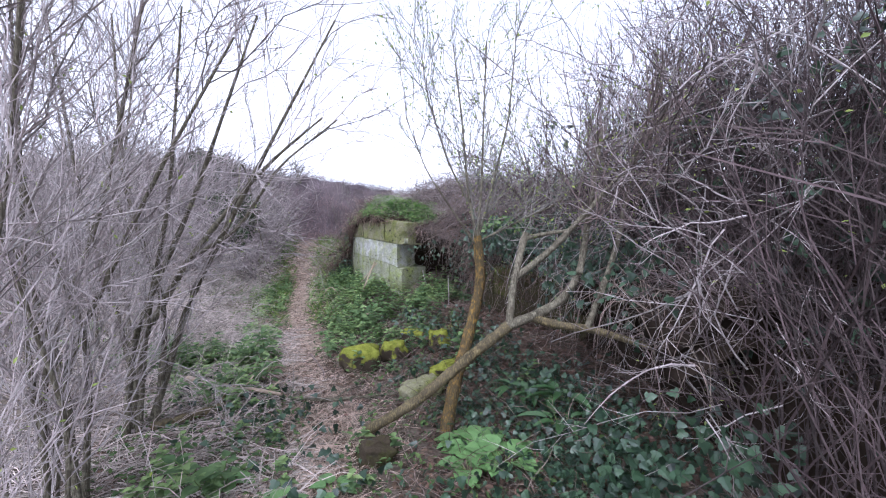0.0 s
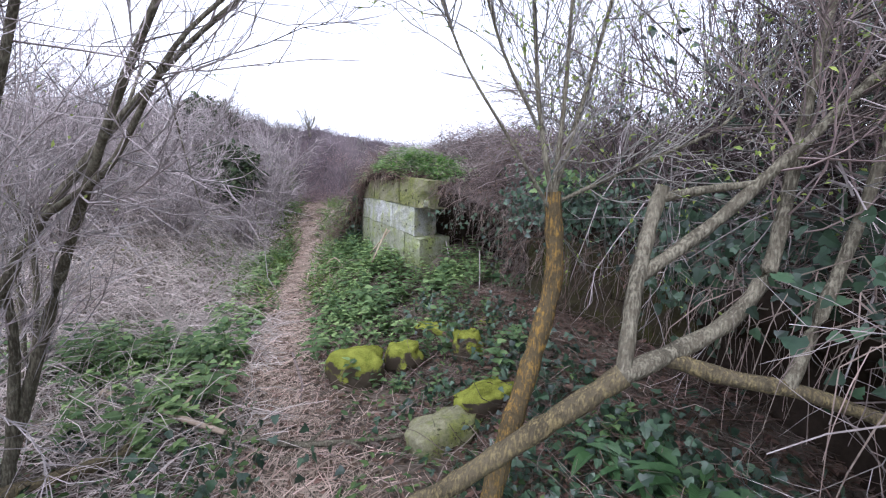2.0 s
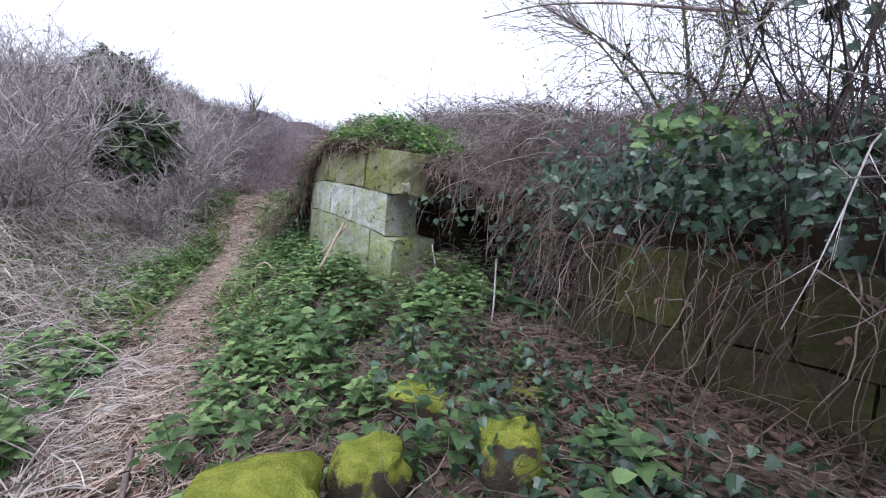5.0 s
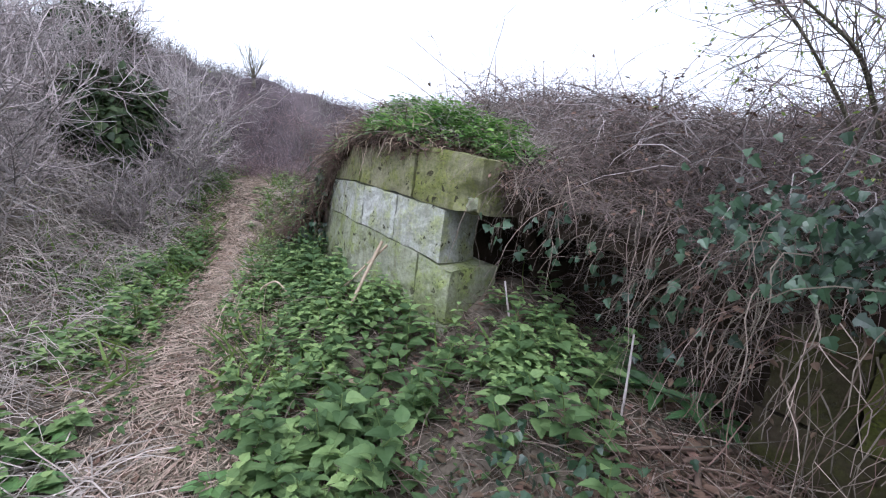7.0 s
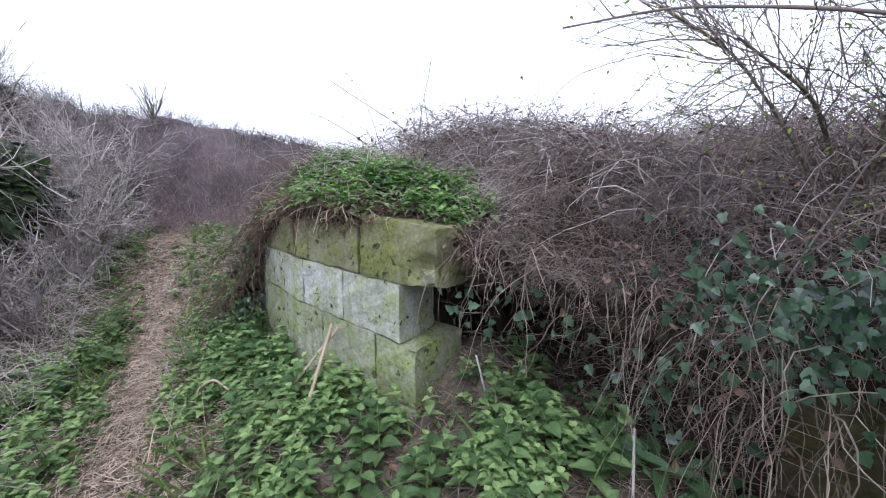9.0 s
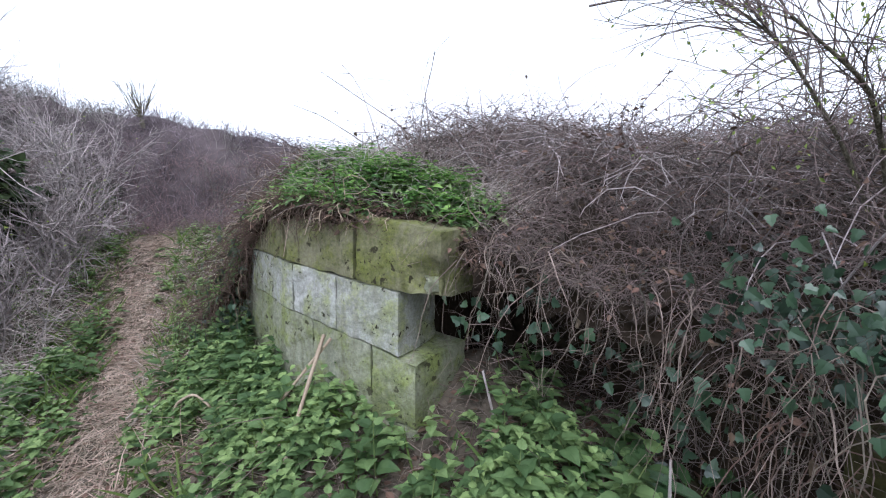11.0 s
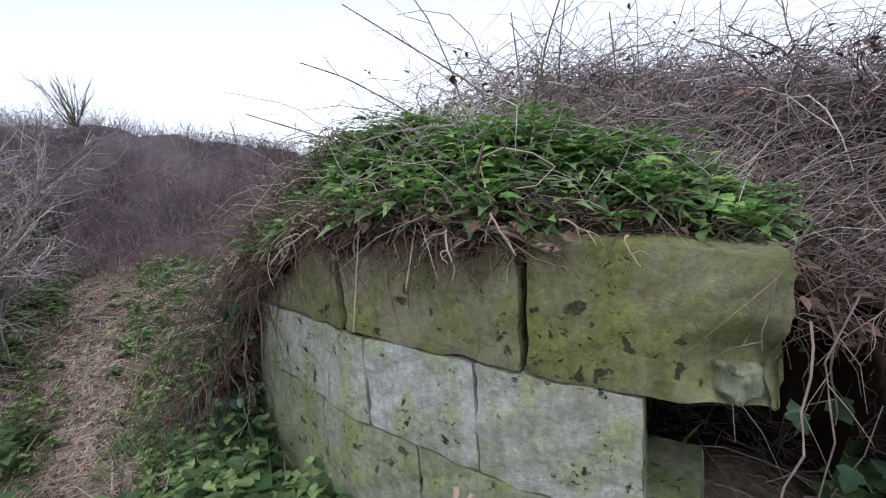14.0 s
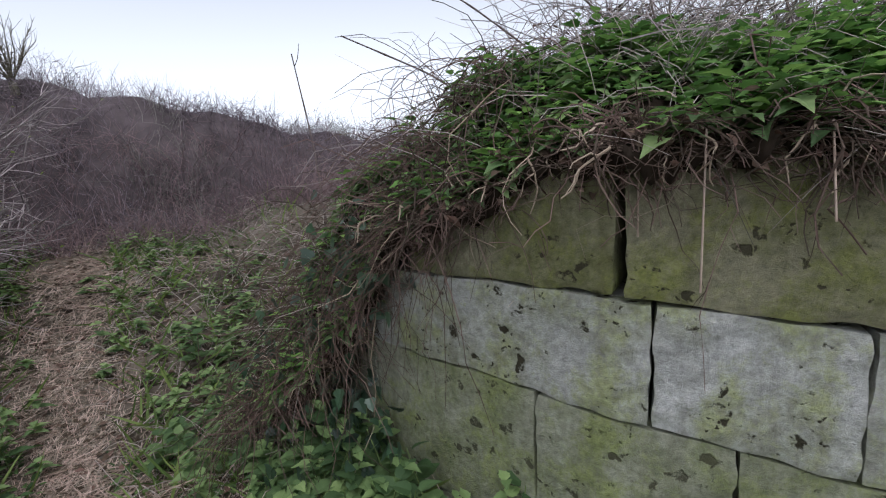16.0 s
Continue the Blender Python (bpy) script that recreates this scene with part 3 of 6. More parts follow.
def cap_shift(s):
    return -0.3 * ss(s, 2.05, 2.7) + 0.17 * (1 - ss(s, 0.35, 0.85))


def cap_height(s, w):
    w = w - cap_shift(s)
    edge = np.interp(s, [-0.2, 0.08, 0.35, 0.8, 1.45, 1.75, 2.1, 2.4, 2.8, 3.2], [1.12, 1.38, 1.53, 1.575, 1.575, 1.46, 1.32, 0.8, 0.45, 0.15])
    crest = np.interp(s, [-0.2, 0.3, 0.8, 1.4, 2.0, 2.5, 3.2], [0.05, 0.13, 0.17, 0.26, 0.5, 0.8, 0.7])
    return edge + crest * ss(w, -0.04, 0.42) + 0.02 * np.sin(17 * s) * np.sin(13 * w + 5 * s) + 0.012 * np.sin(41 * s + 3)


b = Batch()
gs, gw = np.meshgrid(np.linspace(-0.1, 3.2, 320), np.linspace(-0.05, 1.0, 26), indexing="ij")
jag = np.convolve(rng.normal(0, 1, 340), [0.2, 0.3, 0.3, 0.2], "same")[:320, None]
jag2 = np.convolve(rng.normal(0, 1, 340), [0.3, 0.4, 0.3], "same")[:320, None]
gw = gw + cap_shift(gs) + 0.03 * jag * (1 - ss(gw, 0, 0.2))
cx, cy = on_face(gs, gw + 0.015 * np.sin(23 * gs) + 0.012 * np.sin(57 * gs) + 0.02)
top_z = cap_height(gs, gw)
i = np.arange(gs.size).reshape(gs.shape)
quads = np.stack([i[:-1, :-1], i[:-1, 1:], i[1:, 1:], i[1:, :-1]], -1).reshape(-1, 4)
b.add(np.stack([cx, cy, top_z], -1), quads)
b.add(np.stack([cx, cy, top_z - 0.035 - 0.03 * np.abs(jag2) - 0.5 * ss(gw, 0.25, 0.6)], -1), quads[:, ::-1])
edge_top, edge_low = i[:, 0], i[:, 0] + gs.size
rim = np.stack([edge_top[:-1], edge_top[1:], edge_low[1:], edge_low[:-1]], -1)
b.f.append(rim)
b.m.append(np.zeros(len(rim), dtype=np.int32))
tagged(b.thing("turf_cap", SHADED_SOIL, smooth=True), "dark soil and matted roots lying over the wall top", "turf", kind="structure")

# the roof of the hollow between the two walls, thick with earth


def roof(u, v):
    """Upper face of the earth over the hollow: u from the first wall to the second, v from its lip inwards."""
    x = -0.36 * (1 - u) + 0.52 * u + v * 0.75
    y = 7.02 * (1 - u) + 6.05 * u + v * 1.15
    z = 1.3 - 0.2 * u + 0.04 * np.sin(19 * u) + 0.03 * np.sin(37 * u + 1) + (0.32 + 0.1 * u) * ss(v, 0, 0.6) * ss(u + v, -0.1, 0.35) + 0.04 * np.sin(11 * u + 7 * v)
    return x, y, z


def roof_points(n):
    u, v = rng.uniform(0, 1, n), rng.power(0.8, n)
    return np.column_stack(roof(u, v))


b = Batch()
gx, gy = np.meshgrid(np.linspace(0, 1, 40), np.linspace(0, 1, 24), indexing="ij")
rx, ry, rz = roof(gx, gy)
i = np.arange(gx.size).reshape(gx.shape)
quads = np.stack([i[:-1, :-1], i[1:, :-1], i[1:, 1:], i[:-1, 1:]], -1).reshape(-1, 4)
b.add(np.stack([rx, ry, rz], -1), quads)
b.add(np.stack([rx + 0.03, ry + 0.05, np.minimum(rz - 0.12, 1.2 - 0.25 * gx - 0.2 * ss(gy, 0.3, 1.0))], -1), quads[:, ::-1])
rim = np.concatenate([np.stack([e[:-1], e[1:], e[1:] + gx.size, e[:-1] + gx.size], -1) for e in (i[:, 0], i[0, :], i[-1, :])])
b.f.append(rim)
b.m.append(np.zeros(len(rim), dtype=np.int32))
tagged(b.thing("earth_overhang", SHADED_SOIL, smooth=True), "overhanging dark earth roof above the hollow between the walls", "overhang", kind="structure")

# the second hollow, under a ledge of earth beside the trees


def ledge(u, v):
    """Upper face of the ledge: u along the bank, v from its lip inwards."""
    y = 2.3 + 1.95 * u
    lip = 1.0 + 0.1 * np.sin(9 * u) + 0.05 * np.sin(23 * u + 1) + 0.12 * np.abs(u - 0.6)
    return lip + v * 0.9, y + 0.1 * v, 1.06 + 0.05 * np.sin(7 * u + 4 * v) + 0.03 * np.sin(19 * u) + 0.22 * ss(v, 0, 0.6) - 0.25 * ss(0.25 - u, 0, 0.25)


b = Batch()
gx, gy = np.meshgrid(np.linspace(0, 1, 48), np.linspace(0, 1, 20), indexing="ij")
rx, ry, rz = ledge(gx, gy)
i = np.arange(gx.size).reshape(gx.shape)
quads = np.stack([i[:-1, :-1], i[1:, :-1], i[1:, 1:], i[:-1, 1:]], -1).reshape(-1, 4)
b.add(np.stack([rx, ry, rz], -1), quads[:, ::-1])
b.add(np.stack([rx + 0.04, ry, rz - 0.14 - 0.06 * np.sin(13 * gx + 5 * gy) ** 2 - 0.2 * ss(gy, 0.2, 1.0)], -1), quads)
rim = np.concatenate([np.stack([e[:-1], e[1:], e[1:] + gx.size, e[:-1] + gx.size], -1) for e in (i[:, 0], i[0, :], i[-1, :])])
b.f.append(rim)
b.m.append(np.zeros(len(rim), dtype=np.int32))
tagged(b.thing("earth_overhang", SHADED_SOIL, smooth=True), "overhanging dark earth ledge above a second hollow in the bank", "overhang", kind="structure")

# ---- hill and far scrub ----


def hill_z(x, y):
    ridge = np.interp(x, [-60, -25, -12, -7, -5, -4, -3, -2, -1, 2, 8, 30, 60], [3.3, 3.1, 2.9, 2.85, 2.8, 2.72, 2.5, 2.25, 2.08, 1.9, 1.8, 1.8, 1.8])
    lumps = 0.07 * rough(x * 1.4, y * 1.4) + 0.09 * rough(x * 3.1, y * 3.1) + 0.2 * np.abs(np.sin(2.6 * x + 0.8 * np.sin(1.9 * y)) * np.sin(2.3 * y + 0.9 * x)) * ss(y, 12.2, 13)
    return land(x, y) * 0.3 + 0.25 + (ridge - 0.6) * ss(y, 12.2, 14.3) * (1 - 0.5 * ss(y, 16, 50)) + lumps


b = Batch()
b.add(*sheet(graded(-60, -9, 5, 60, 0.2), graded(11.0, 11.4, 15.5, 70, 0.14), hill_z))
tagged(b.thing("hill", SCRUB, smooth=True), "low hill covered with purple-brown bare scrub", "hill", kind="structure")


def shoots(n, pts, height, lean, r, k=5, wig=0.18, pull=0.0, sides=3, thin=0.25):
    way = unit(np.column_stack([rng.normal(0, lean, (n, 2)), np.ones(n)]))
    p = grow(pts, way, height, k, wig, pull)
    return p, tubes(p, taper(n, k, r, thin), sides)


def forked(batch, paths, count, length, r, k=3, spread=0.7, slot=0, lo=0.25, pull=0.4, wig=0.2, clear=None):
    """Side twigs on paths; returns their paths."""
    p, way, _ = along(paths, count, lo)
    d = unit(way + rng.normal(0, spread, (count, 3)))
    q = grow(p, d, rng.uniform(0.5, 1.2, count) * length, k, wig, pull)
    if clear is not None:
        w = q + clear
        near = (((w[..., 0] < 0.3) & (w[..., 1] > 3.7) & (w[..., 0] > -1.9)) | ((w[..., 0] < 0.05) & (w[..., 0] > -0.8) & (w[..., 1] > 2.5) & (w[..., 2] < 1.85))).any(axis=1)
        q = q[~near]
    batch.add(*tubes(q, taper(len(q), k, r, 0.35)), slot)
    return q


n = 7000
x = rng.uniform(-9.5, 5, n)
y = 12.2 + rng.power(0.9, n) * 3.2
b = Batch()
grey = rough(x * 1.3 + 4, y * 1.3) + 0.35 * ss(-x, 4.0, 6.0) > 0.15
for slot, lot in ((0, ~grey), (1, grey)):
    x1, y1 = x[lot], y[lot]
    k = len(x1)
    p, t = shoots(k, np.column_stack([x1, y1, hill_z(x1, y1) - 0.06]), rng.uniform(0.2, 0.55, k) * (1 + 0.45 * rough(x1 * 2.4, y1 * 2.4)), 0.55, rng.uniform(0.0025, 0.0055, k), k=4, wig=0.34)
    b.add(*t, slot)
    forked(b, p, int(1.6 * k), 0.28, 0.0024, spread=0.95, slot=slot)
n = 1500
x, y = rng.uniform(-9.0, 4.0, n), rng.uniform(13.6, 15.2, n)
p, t = shoots(n, np.column_stack([x, y, hill_z(x, y) - 0.06]), rng.uniform(0.12, 0.35, n), 0.8, rng.uniform(0.0025, 0.005, n), k=4, wig=0.3)
b.add(*t)
forked(b, p, 3000, 0.2, 0.0024, spread=1.0, lo=0.1)
n = 3600
x, y = rng.uniform(-4.6, 1.0, n), 12.1 + rng.power(0.8, n) * 1.5
p, t = shoots(n, np.column_stack([x, y, np.maximum(hill_z(x, y), land(x, y)) - 0.05]), rng.uniform(0.2, 0.7, n), 0.5, rng.uniform(0.002, 0.0042, n), k=6, wig=0.26, pull=-0.8)
b.add(*t, 2)
forked(b, p, 3600, 0.24, 0.0019, spread=0.9, pull=-1.2, slot=2)
tagged(b.thing("far_scrub", [PURPLE, GREYSCRUB, REDSTEM]), "dense leafless purple-brown scrub on the hillside", "scrub", kind="stuff")

# scrub on the left bank
n = 3000
y = rng.uniform(5.2, 17, n)
x = path_x(y) - 1.7 - rng.power(0.75, n) * 4.6 - 0.7 * (1 - ss(y, 5.5, 8.5))
b = Batch()
hgt = (1 + 0.6 * np.clip(rough(x * 0.9, y * 0.9), -0.7, 1)) * rng.uniform(0.5, 1.4, n) * (0.28 + 1.1 * ss(path_x(y) - x, 1.8, 4.2))
p, t = shoots(n, np.column_stack([x, y, land(x, y) - 0.03]), hgt, 0.45, rng.uniform(0.005, 0.011, n), 5, 0.26)
b.add(*t)
forked(b, p, 8500, 0.5, 0.0042, spread=0.9, wig=0.3)
tagged(b.thing("bank_scrub", DEADTWIG), "bare grey-brown bramble and hawthorn scrub on the bank", "scrub", kind="stuff")

b = Batch()
p2, w2, _ = along(p, 1500, 0.4)
b.add(*scatter_leaf(TINY_LEAF, p2, around(1500, 0.3), facing(1500), rng.uniform(0.03, 0.06, 1500)))
tagged(b.thing("scrub_buds", BUD), "sparse yellow-green young leaves on the bank scrub", "leaves", kind="stuff")

def shrub(x, y, height, spread, label, mat, buds, group):
    """A many-stemmed bush: stems as parts, the fine twigs together."""
    z = float(land(np.array(x), np.array(y)))
    bush = root_empty("hawthorn_bush", (x, y, z), label, "bush", group)
    n = 14
    st = grow(rng.normal(0, 0.14, (n, 3)) * [1, 1, 0], unit(np.column_stack([rng.normal(0, spread, (n, 2)), np.ones(n)])), rng.uniform(0.6, 1.0, n) * height, 7, 0.16)
    for q in st:
        part("stem", Batch().add(*tubes(q[None], taper(1, 7, rng.uniform(0.006, 0.012), 0.35), 4)), mat, bush)
    b = Batch()
    q1 = forked(b, st, 170, height * 0.45, 0.006, 4, 0.7, 0, 0.1, wig=0.3)
    q2 = forked(b, q1, 620, height * 0.22, 0.0036, 3, 0.7, 0, 0.2)
    tagged(part("crown", b, mat, bush), kind="stuff")
    if buds:
        p, w, _ = along(q2, buds, 0.3)
        tagged(part("foliage", Batch().add(*scatter_leaf(TINY_LEAF, p, around(buds, 0.3), facing(buds), rng.uniform(0.02, 0.04, buds))), BUD, bush), kind="stuff")


for x, y, h, sp, buds in ((-4.3, 7.7, 1.5, 0.4, 0), (-4.75, 8.7, 1.7, 0.4, 60), (-4.2, 9.7, 1.1, 0.45, 40), (-5.5, 9.4, 2.0, 0.35, 0), (-4.6, 11.2, 1.3, 0.4, 120), (-5.6, 11.4, 1.9, 0.35, 0),
                          (-5.3, 13.0, 1.6, 0.4, 60), (-6.4, 10.4, 2.2, 0.3, 0), (-5.2, 7.2, 1.9, 0.35, 0), (-6.2, 8.4, 2.2, 0.3, 0), (-6.6, 13.0, 2.0, 0.35, 0), (-4.9, 6.2, 1.6, 0.35, 0), (-6.0, 6.6, 2.2, 0.35, 0), (-6.1, 15.0, 1.8, 0.4, 0), (-5.0, 12.3, 2.0, 0.4, 90), (-5.4, 13.7, 2.3, 0.35, 0), (-5.1, 14.6, 1.7, 0.45, 0), (-4.75, 13.2, 1.3, 0.5, 60), (-4.15, 10.7, 1.7, 0.3, 170), (-4.5, 11.8, 1.9, 0.3, 150)):
    shrub(x, y, 0.84 * h, sp, "bare grey hawthorn bush with fine twigs on the bank" if not buds else "grey hawthorn bush just coming into leaf on the bank", DEADTWIG, buds, "bushes on the bank")

# dead tree on the skyline
dead = root_empty("dead_tree", (-4.4, 14.1, 2.5), "bare grey pollard tree with upright forked branches", "tree")
b = Batch()
trunk = grow(np.array([[0, 0, -0.3]]), [[0.02, 0, 1]], [0.6], 6, 0.05)
part("trunk", Batch().add(*tubes(trunk, taper(1, 6, 0.06, 0.7), 8)), GREYBARK, dead, smooth=True)
tips = grow(np.tile(trunk[0, -1], (14, 1)), unit(np.column_stack([rng.normal(0, 0.38, (14, 2)), np.ones(14)])), rng.uniform(0.35, 0.75, 14), 6, 0.12, 0.6)
for q in tips:
    part("limb", Batch().add(*tubes(q[None], taper(1, 6, 0.011, 0.25), 5)), GREYBARK, dead, smooth=True)
b = Batch()
forked(b, tips, 170, 0.24, 0.0036, k=4, spread=0.4, pull=1.0)
tagged(part("crown", b, GREYBARK, dead), kind="stuff")

# dark ivy-grown bush
bush = root_empty("ivy_bush", (-5.0, 10.5, float(land(np.array(-5.0), np.array(10.5)))), "dark green ivy-covered bush on the grassy bank", "bush")
stems = grow(rng.normal(0, 0.12, (9, 3)) * [1, 1, 0.2], unit(np.column_stack([rng.normal(0, 0.28, (9, 2)), np.ones(9)])), rng.uniform(0.7, 1.15, 9), 7, 0.15)
for q in stems:
    part("stem", Batch().add(*tubes(q[None], taper(1, 7, 0.03, 0.4), 6)), GREYBARK, bush, smooth=True)
n = 2500
a = unit(rng.normal(0, 1, (n, 3)))
rad = rng.uniform(0.45, 1.0, n) ** 0.5 * (1 + 0.22 * np.sin(4 * np.arctan2(a[:, 1], a[:, 0]) + 3 * a[:, 2]) + 0.1 * np.sin(9 * a[:, 0] + 11 * a[:, 2]))
pos = a * rad[:, None] * [0.62, 0.6, 0.56] + [0, 0, 0.62]
part("foliage", Batch().add(*scatter_leaf(IVY_LEAF, pos, unit(a + rng.normal(0, 0.6, (n, 3)) + [0, 0, -0.6]), unit(a + [0, 0, 0.4]), rng.uniform(0.075, 0.125, n))), BUSHIVY, bush)
b = Batch()
forked(b, stems, 900, 0.65, 0.004, lo=0.3, pull=0.2)
tagged(part("crown", b, CANE, bush), kind="stuff")

for x, y, k in ((-4.75, 13.0, 0.6), (-6.4, 12.4, 1.0)):
    z = float(land(np.array(x), np.array(y)))
    twin = copy_thing(bush, pose(x, y, z, 0, 0, 70 * x))
    twin.scale = (k, k, k)

# ---- brambles on the bank ----


def bank_points(n, x0, x1, y0, y1, s0, s1):
    out = np.zeros((0, 2))
    while len(out) < n:
        q = np.column_stack([rng.uniform(x0, x1, 4 * n), rng.uniform(y0, y1, 4 * n)])
        s = behind(q[:, 0], q[:, 1])
        out = np.concatenate([out, q[(s > s0) & (s < s1)]])
    q = out[:n]
    return np.column_stack([q, bank_top(q[:, 0], q[:, 1])])


def cane_batch(pts, length, r, lean=1.0, pull=-1.6, k=6, wig=0.2, slot=0, batch=None):
    n = len(pts)
    batch = batch or Batch()
    way = unit(np.column_stack([rng.normal(0, lean, (n, 2)), np.abs(rng.normal(0.8, 0.4, n))]))
    p = grow(pts, way, length, k, wig, pull)
    batch.add(*tubes(p, taper(n, k, r, 0.4)), slot)
    return p, batch


pts = np.concatenate([bank_points(3400, -1.0, 2.6, 5.2, 9.6, 0.1, 2.2), bank_points(2600, -1.6, 4.5, 4.2, 12.0, 0.15, 3.5), bank_points(2600, 0.0, 2.2, 6.6, 8.9, 0.1, 2.4)])
pts[:, 2] += rng.uniform(-0.12, 0.12, len(pts))
over = roof_points(2800)
over[:, 2] += rng.uniform(-0.04, 0.08, len(over))
canes, b = cane_batch(pts, rng.uniform(0.3, 0.9, len(pts)), rng.uniform(0.0018, 0.0036, len(pts)), wig=0.26, lean=1.3, pull=-2.0)
canes3, b = cane_batch(over, rng.uniform(0.12, 0.36, len(over)), rng.uniform(0.0012, 0.0028, len(over)), wig=0.4, lean=1.4, pull=-2.2, batch=b)
forked(b, canes3, 2500, 0.14, 0.0011, spread=0.9, pull=-0.6)
pale_pts = pts[rng.permutation(len(pts))[:2100]] + [0, 0, 0.08]
canes2, b = cane_batch(pale_pts, rng.uniform(0.3, 1.0, 2100), rng.uniform(0.0024, 0.005, 2100), wig=0.22, lean=1.2, pull=-2.0, slot=1, batch=b)
forked(b, canes2, 2200, 0.2, 0.0013, spread=0.9, pull=-0.3, slot=1)
forked(b, canes, 4200, 0.22, 0.0013, spread=0.9, pull=-0.3)
tagged(b.thing("bramble_thicket", [CANE, DEADTWIG]), "dense tangle of bare reddish-brown bramble canes over the bank", "bramble", kind="stuff")
n = 4200
p, w, _ = along(canes, n, 0.3, 0.9)
p3, _w, _i = along(canes3, 900, 0.2, 1.0)
p[:900] = p3
b = Batch().add(*scatter_leaf(SIMPLE_LEAF, p, around(n, -0.2), facing(n), rng.uniform(0.025, 0.05, n)))
tagged(b.thing("bramble_leaves", BROWNLEAF), "withered dark brown bramble leaves on the tangle", "leaves", kind="stuff")

# airy twigs and leaves on the crest
n = 1300
q = bank_points(n, -0.9, 4.2, 8.1, 10.6, 0.6, 3.2)
p, tt = shoots(n, q, rng.uniform(0.18, 0.68, n), 0.8, rng.uniform(0.0018, 0.004, n), 6, 0.32, -0.8, 3, 0.5)
b = Batch().add(*tt)
q1 = forked(b, p, 1700, 0.2, 0.0014, spread=0.8)
tagged(b.thing("crest_twigs", [DEADTWIG]), "thin bare bramble shoots standing along the bank's crest", "bramble", kind="stuff")
n = 1300
lp, lw, _ = along(q1, n, 0.3)
b = Batch().add(*scatter_leaf(SIMPLE_LEAF, lp, around(n), facing(n), rng.uniform(0.025, 0.05, n)))
tagged(b.thing("crest_leaves", BROWNLEAF), "dark withered leaves on the crest shoots", "leaves", kind="stuff")

n = 1000
q = bank_points(n, 0.2, 2.4, 6.3, 8.4, 0.2, 2.2)
p, tt = shoots(n, q, rng.uniform(0.12, 0.42, n), 0.7, rng.uniform(0.0018, 0.004, n), 6, 0.3, -0.7, 3, 0.5)
b = Batch().add(*tt)
q1 = forked(b, p, 900, 0.2, 0.0014, spread=0.8)
tagged(b.thing("crest_twigs", [CANE]), "brown bramble shoots standing above the hollow", "bramble", kind="stuff")
n = 1500
lp, lw, _ = along(q1, n, 0.2)
b = Batch().add(*scatter_leaf(SIMPLE_LEAF, lp, around(n), facing(n), rng.uniform(0.025, 0.05, n)))
tagged(b.thing("crest_leaves", BROWNLEAF), "dark withered leaves on the bramble shoots", "leaves", kind="stuff")

# canes against the sky, each of its own
for j in range(34):
    u = rng.uniform(0, 1)
    x, y = -0.7 + 2.2 * u + rng.normal(0, 0.15), 8.1 + rng.normal(0, 0.35) - 1.2 * u * (j % 3 == 0)
    start = np.array([[x, y, float(bank_top(np.array(x), np.array(y))) + 0.1]])
    q = grow(start, [[rng.normal(-0.5, 0.7), rng.normal(-0.2, 0.5), rng.uniform(0.5, 1.3)]], rng.uniform(0.5, 1.0, 1), 9, 0.1, -0.7)
    cane = root_empty("bramble_cane", start[0], "thin bare bramble cane arching out of the tangle", "bramble", "canes on the skyline")
    part("stem", Batch().add(*tubes(q - start, taper(1, 9, rng.uniform(0.003, 0.005), 0.6), 5)), CANE if j % 2 else PALETWIG, cane, smooth=True)
    for _ in range(4):
        b = Batch()
        forked(b, q - start, 1, 0.2, 0.0024, lo=0.4)
        part("side_shoot", b, CANE, cane)
    if j % 3 == 0:
        lp, lw, _ = along(q - start, 14, 0.5)
        part("foliage", Batch().add(*scatter_leaf(SIMPLE_LEAF, lp, around(14), facing(14), rng.uniform(0.03, 0.05, 14))), BROWNLEAF, cane)

# canes and dead leaves matted on the steep front of the bank
q = bank_points(2400, -0.2, 2.0, 5.8, 9.0, -0.12, 0.5)
q[:, 2] = land(q[:, 0], q[:, 1]) + (q[:, 2] - land(q[:, 0], q[:, 1])) * rng.uniform(0.35, 1.05, 2400)
q[:, :2] -= [0.05, 0.08]
p, b = cane_batch(q, rng.uniform(0.2, 0.7, 2400), rng.uniform(0.0016, 0.0036, 2400), wig=0.35, lean=1.5, pull=-2.2)
forked(b, p, 2600, 0.16, 0.0012, spread=0.9, pull=-0.6)
lp, lw, _ = along(p, 1800, 0.1)
b.add(*scatter_leaf(SIMPLE_LEAF, lp, around(1800, -0.4), facing(1800, 0.9), rng.uniform(0.025, 0.055, 1800)), 1)
u = rng.uniform(0, 1, 170)
q = np.column_stack(ledge(u, rng.uniform(0.0, 0.1, 170))) + rng.normal(0, 0.04, (170, 3))
p, b = cane_batch(q, rng.uniform(0.25, 0.95, 170), rng.uniform(0.0018, 0.0042, 170), wig=0.28, lean=0.9, pull=-6.5, slot=2, batch=b)
u = rng.uniform(0, 1, 900)
q = np.column_stack(ledge(u, rng.uniform(0.0, 0.9, 900)))
p, b = cane_batch(q, rng.uniform(0.2, 0.6, 900), rng.uniform(0.0016, 0.0034, 900), wig=0.3, lean=1.4, pull=-2.0, batch=b)
q = np.array([0.45, 5.95, 1.05]) + rng.normal(0, 1, (90, 3)) * [0.1, 0.14, 0.12]
p, b = cane_batch(q, rng.uniform(0.3, 0.8, 90), rng.uniform(0.002, 0.0036, 90), wig=0.3, lean=1.2, pull=-5.0, slot=2, batch=b)
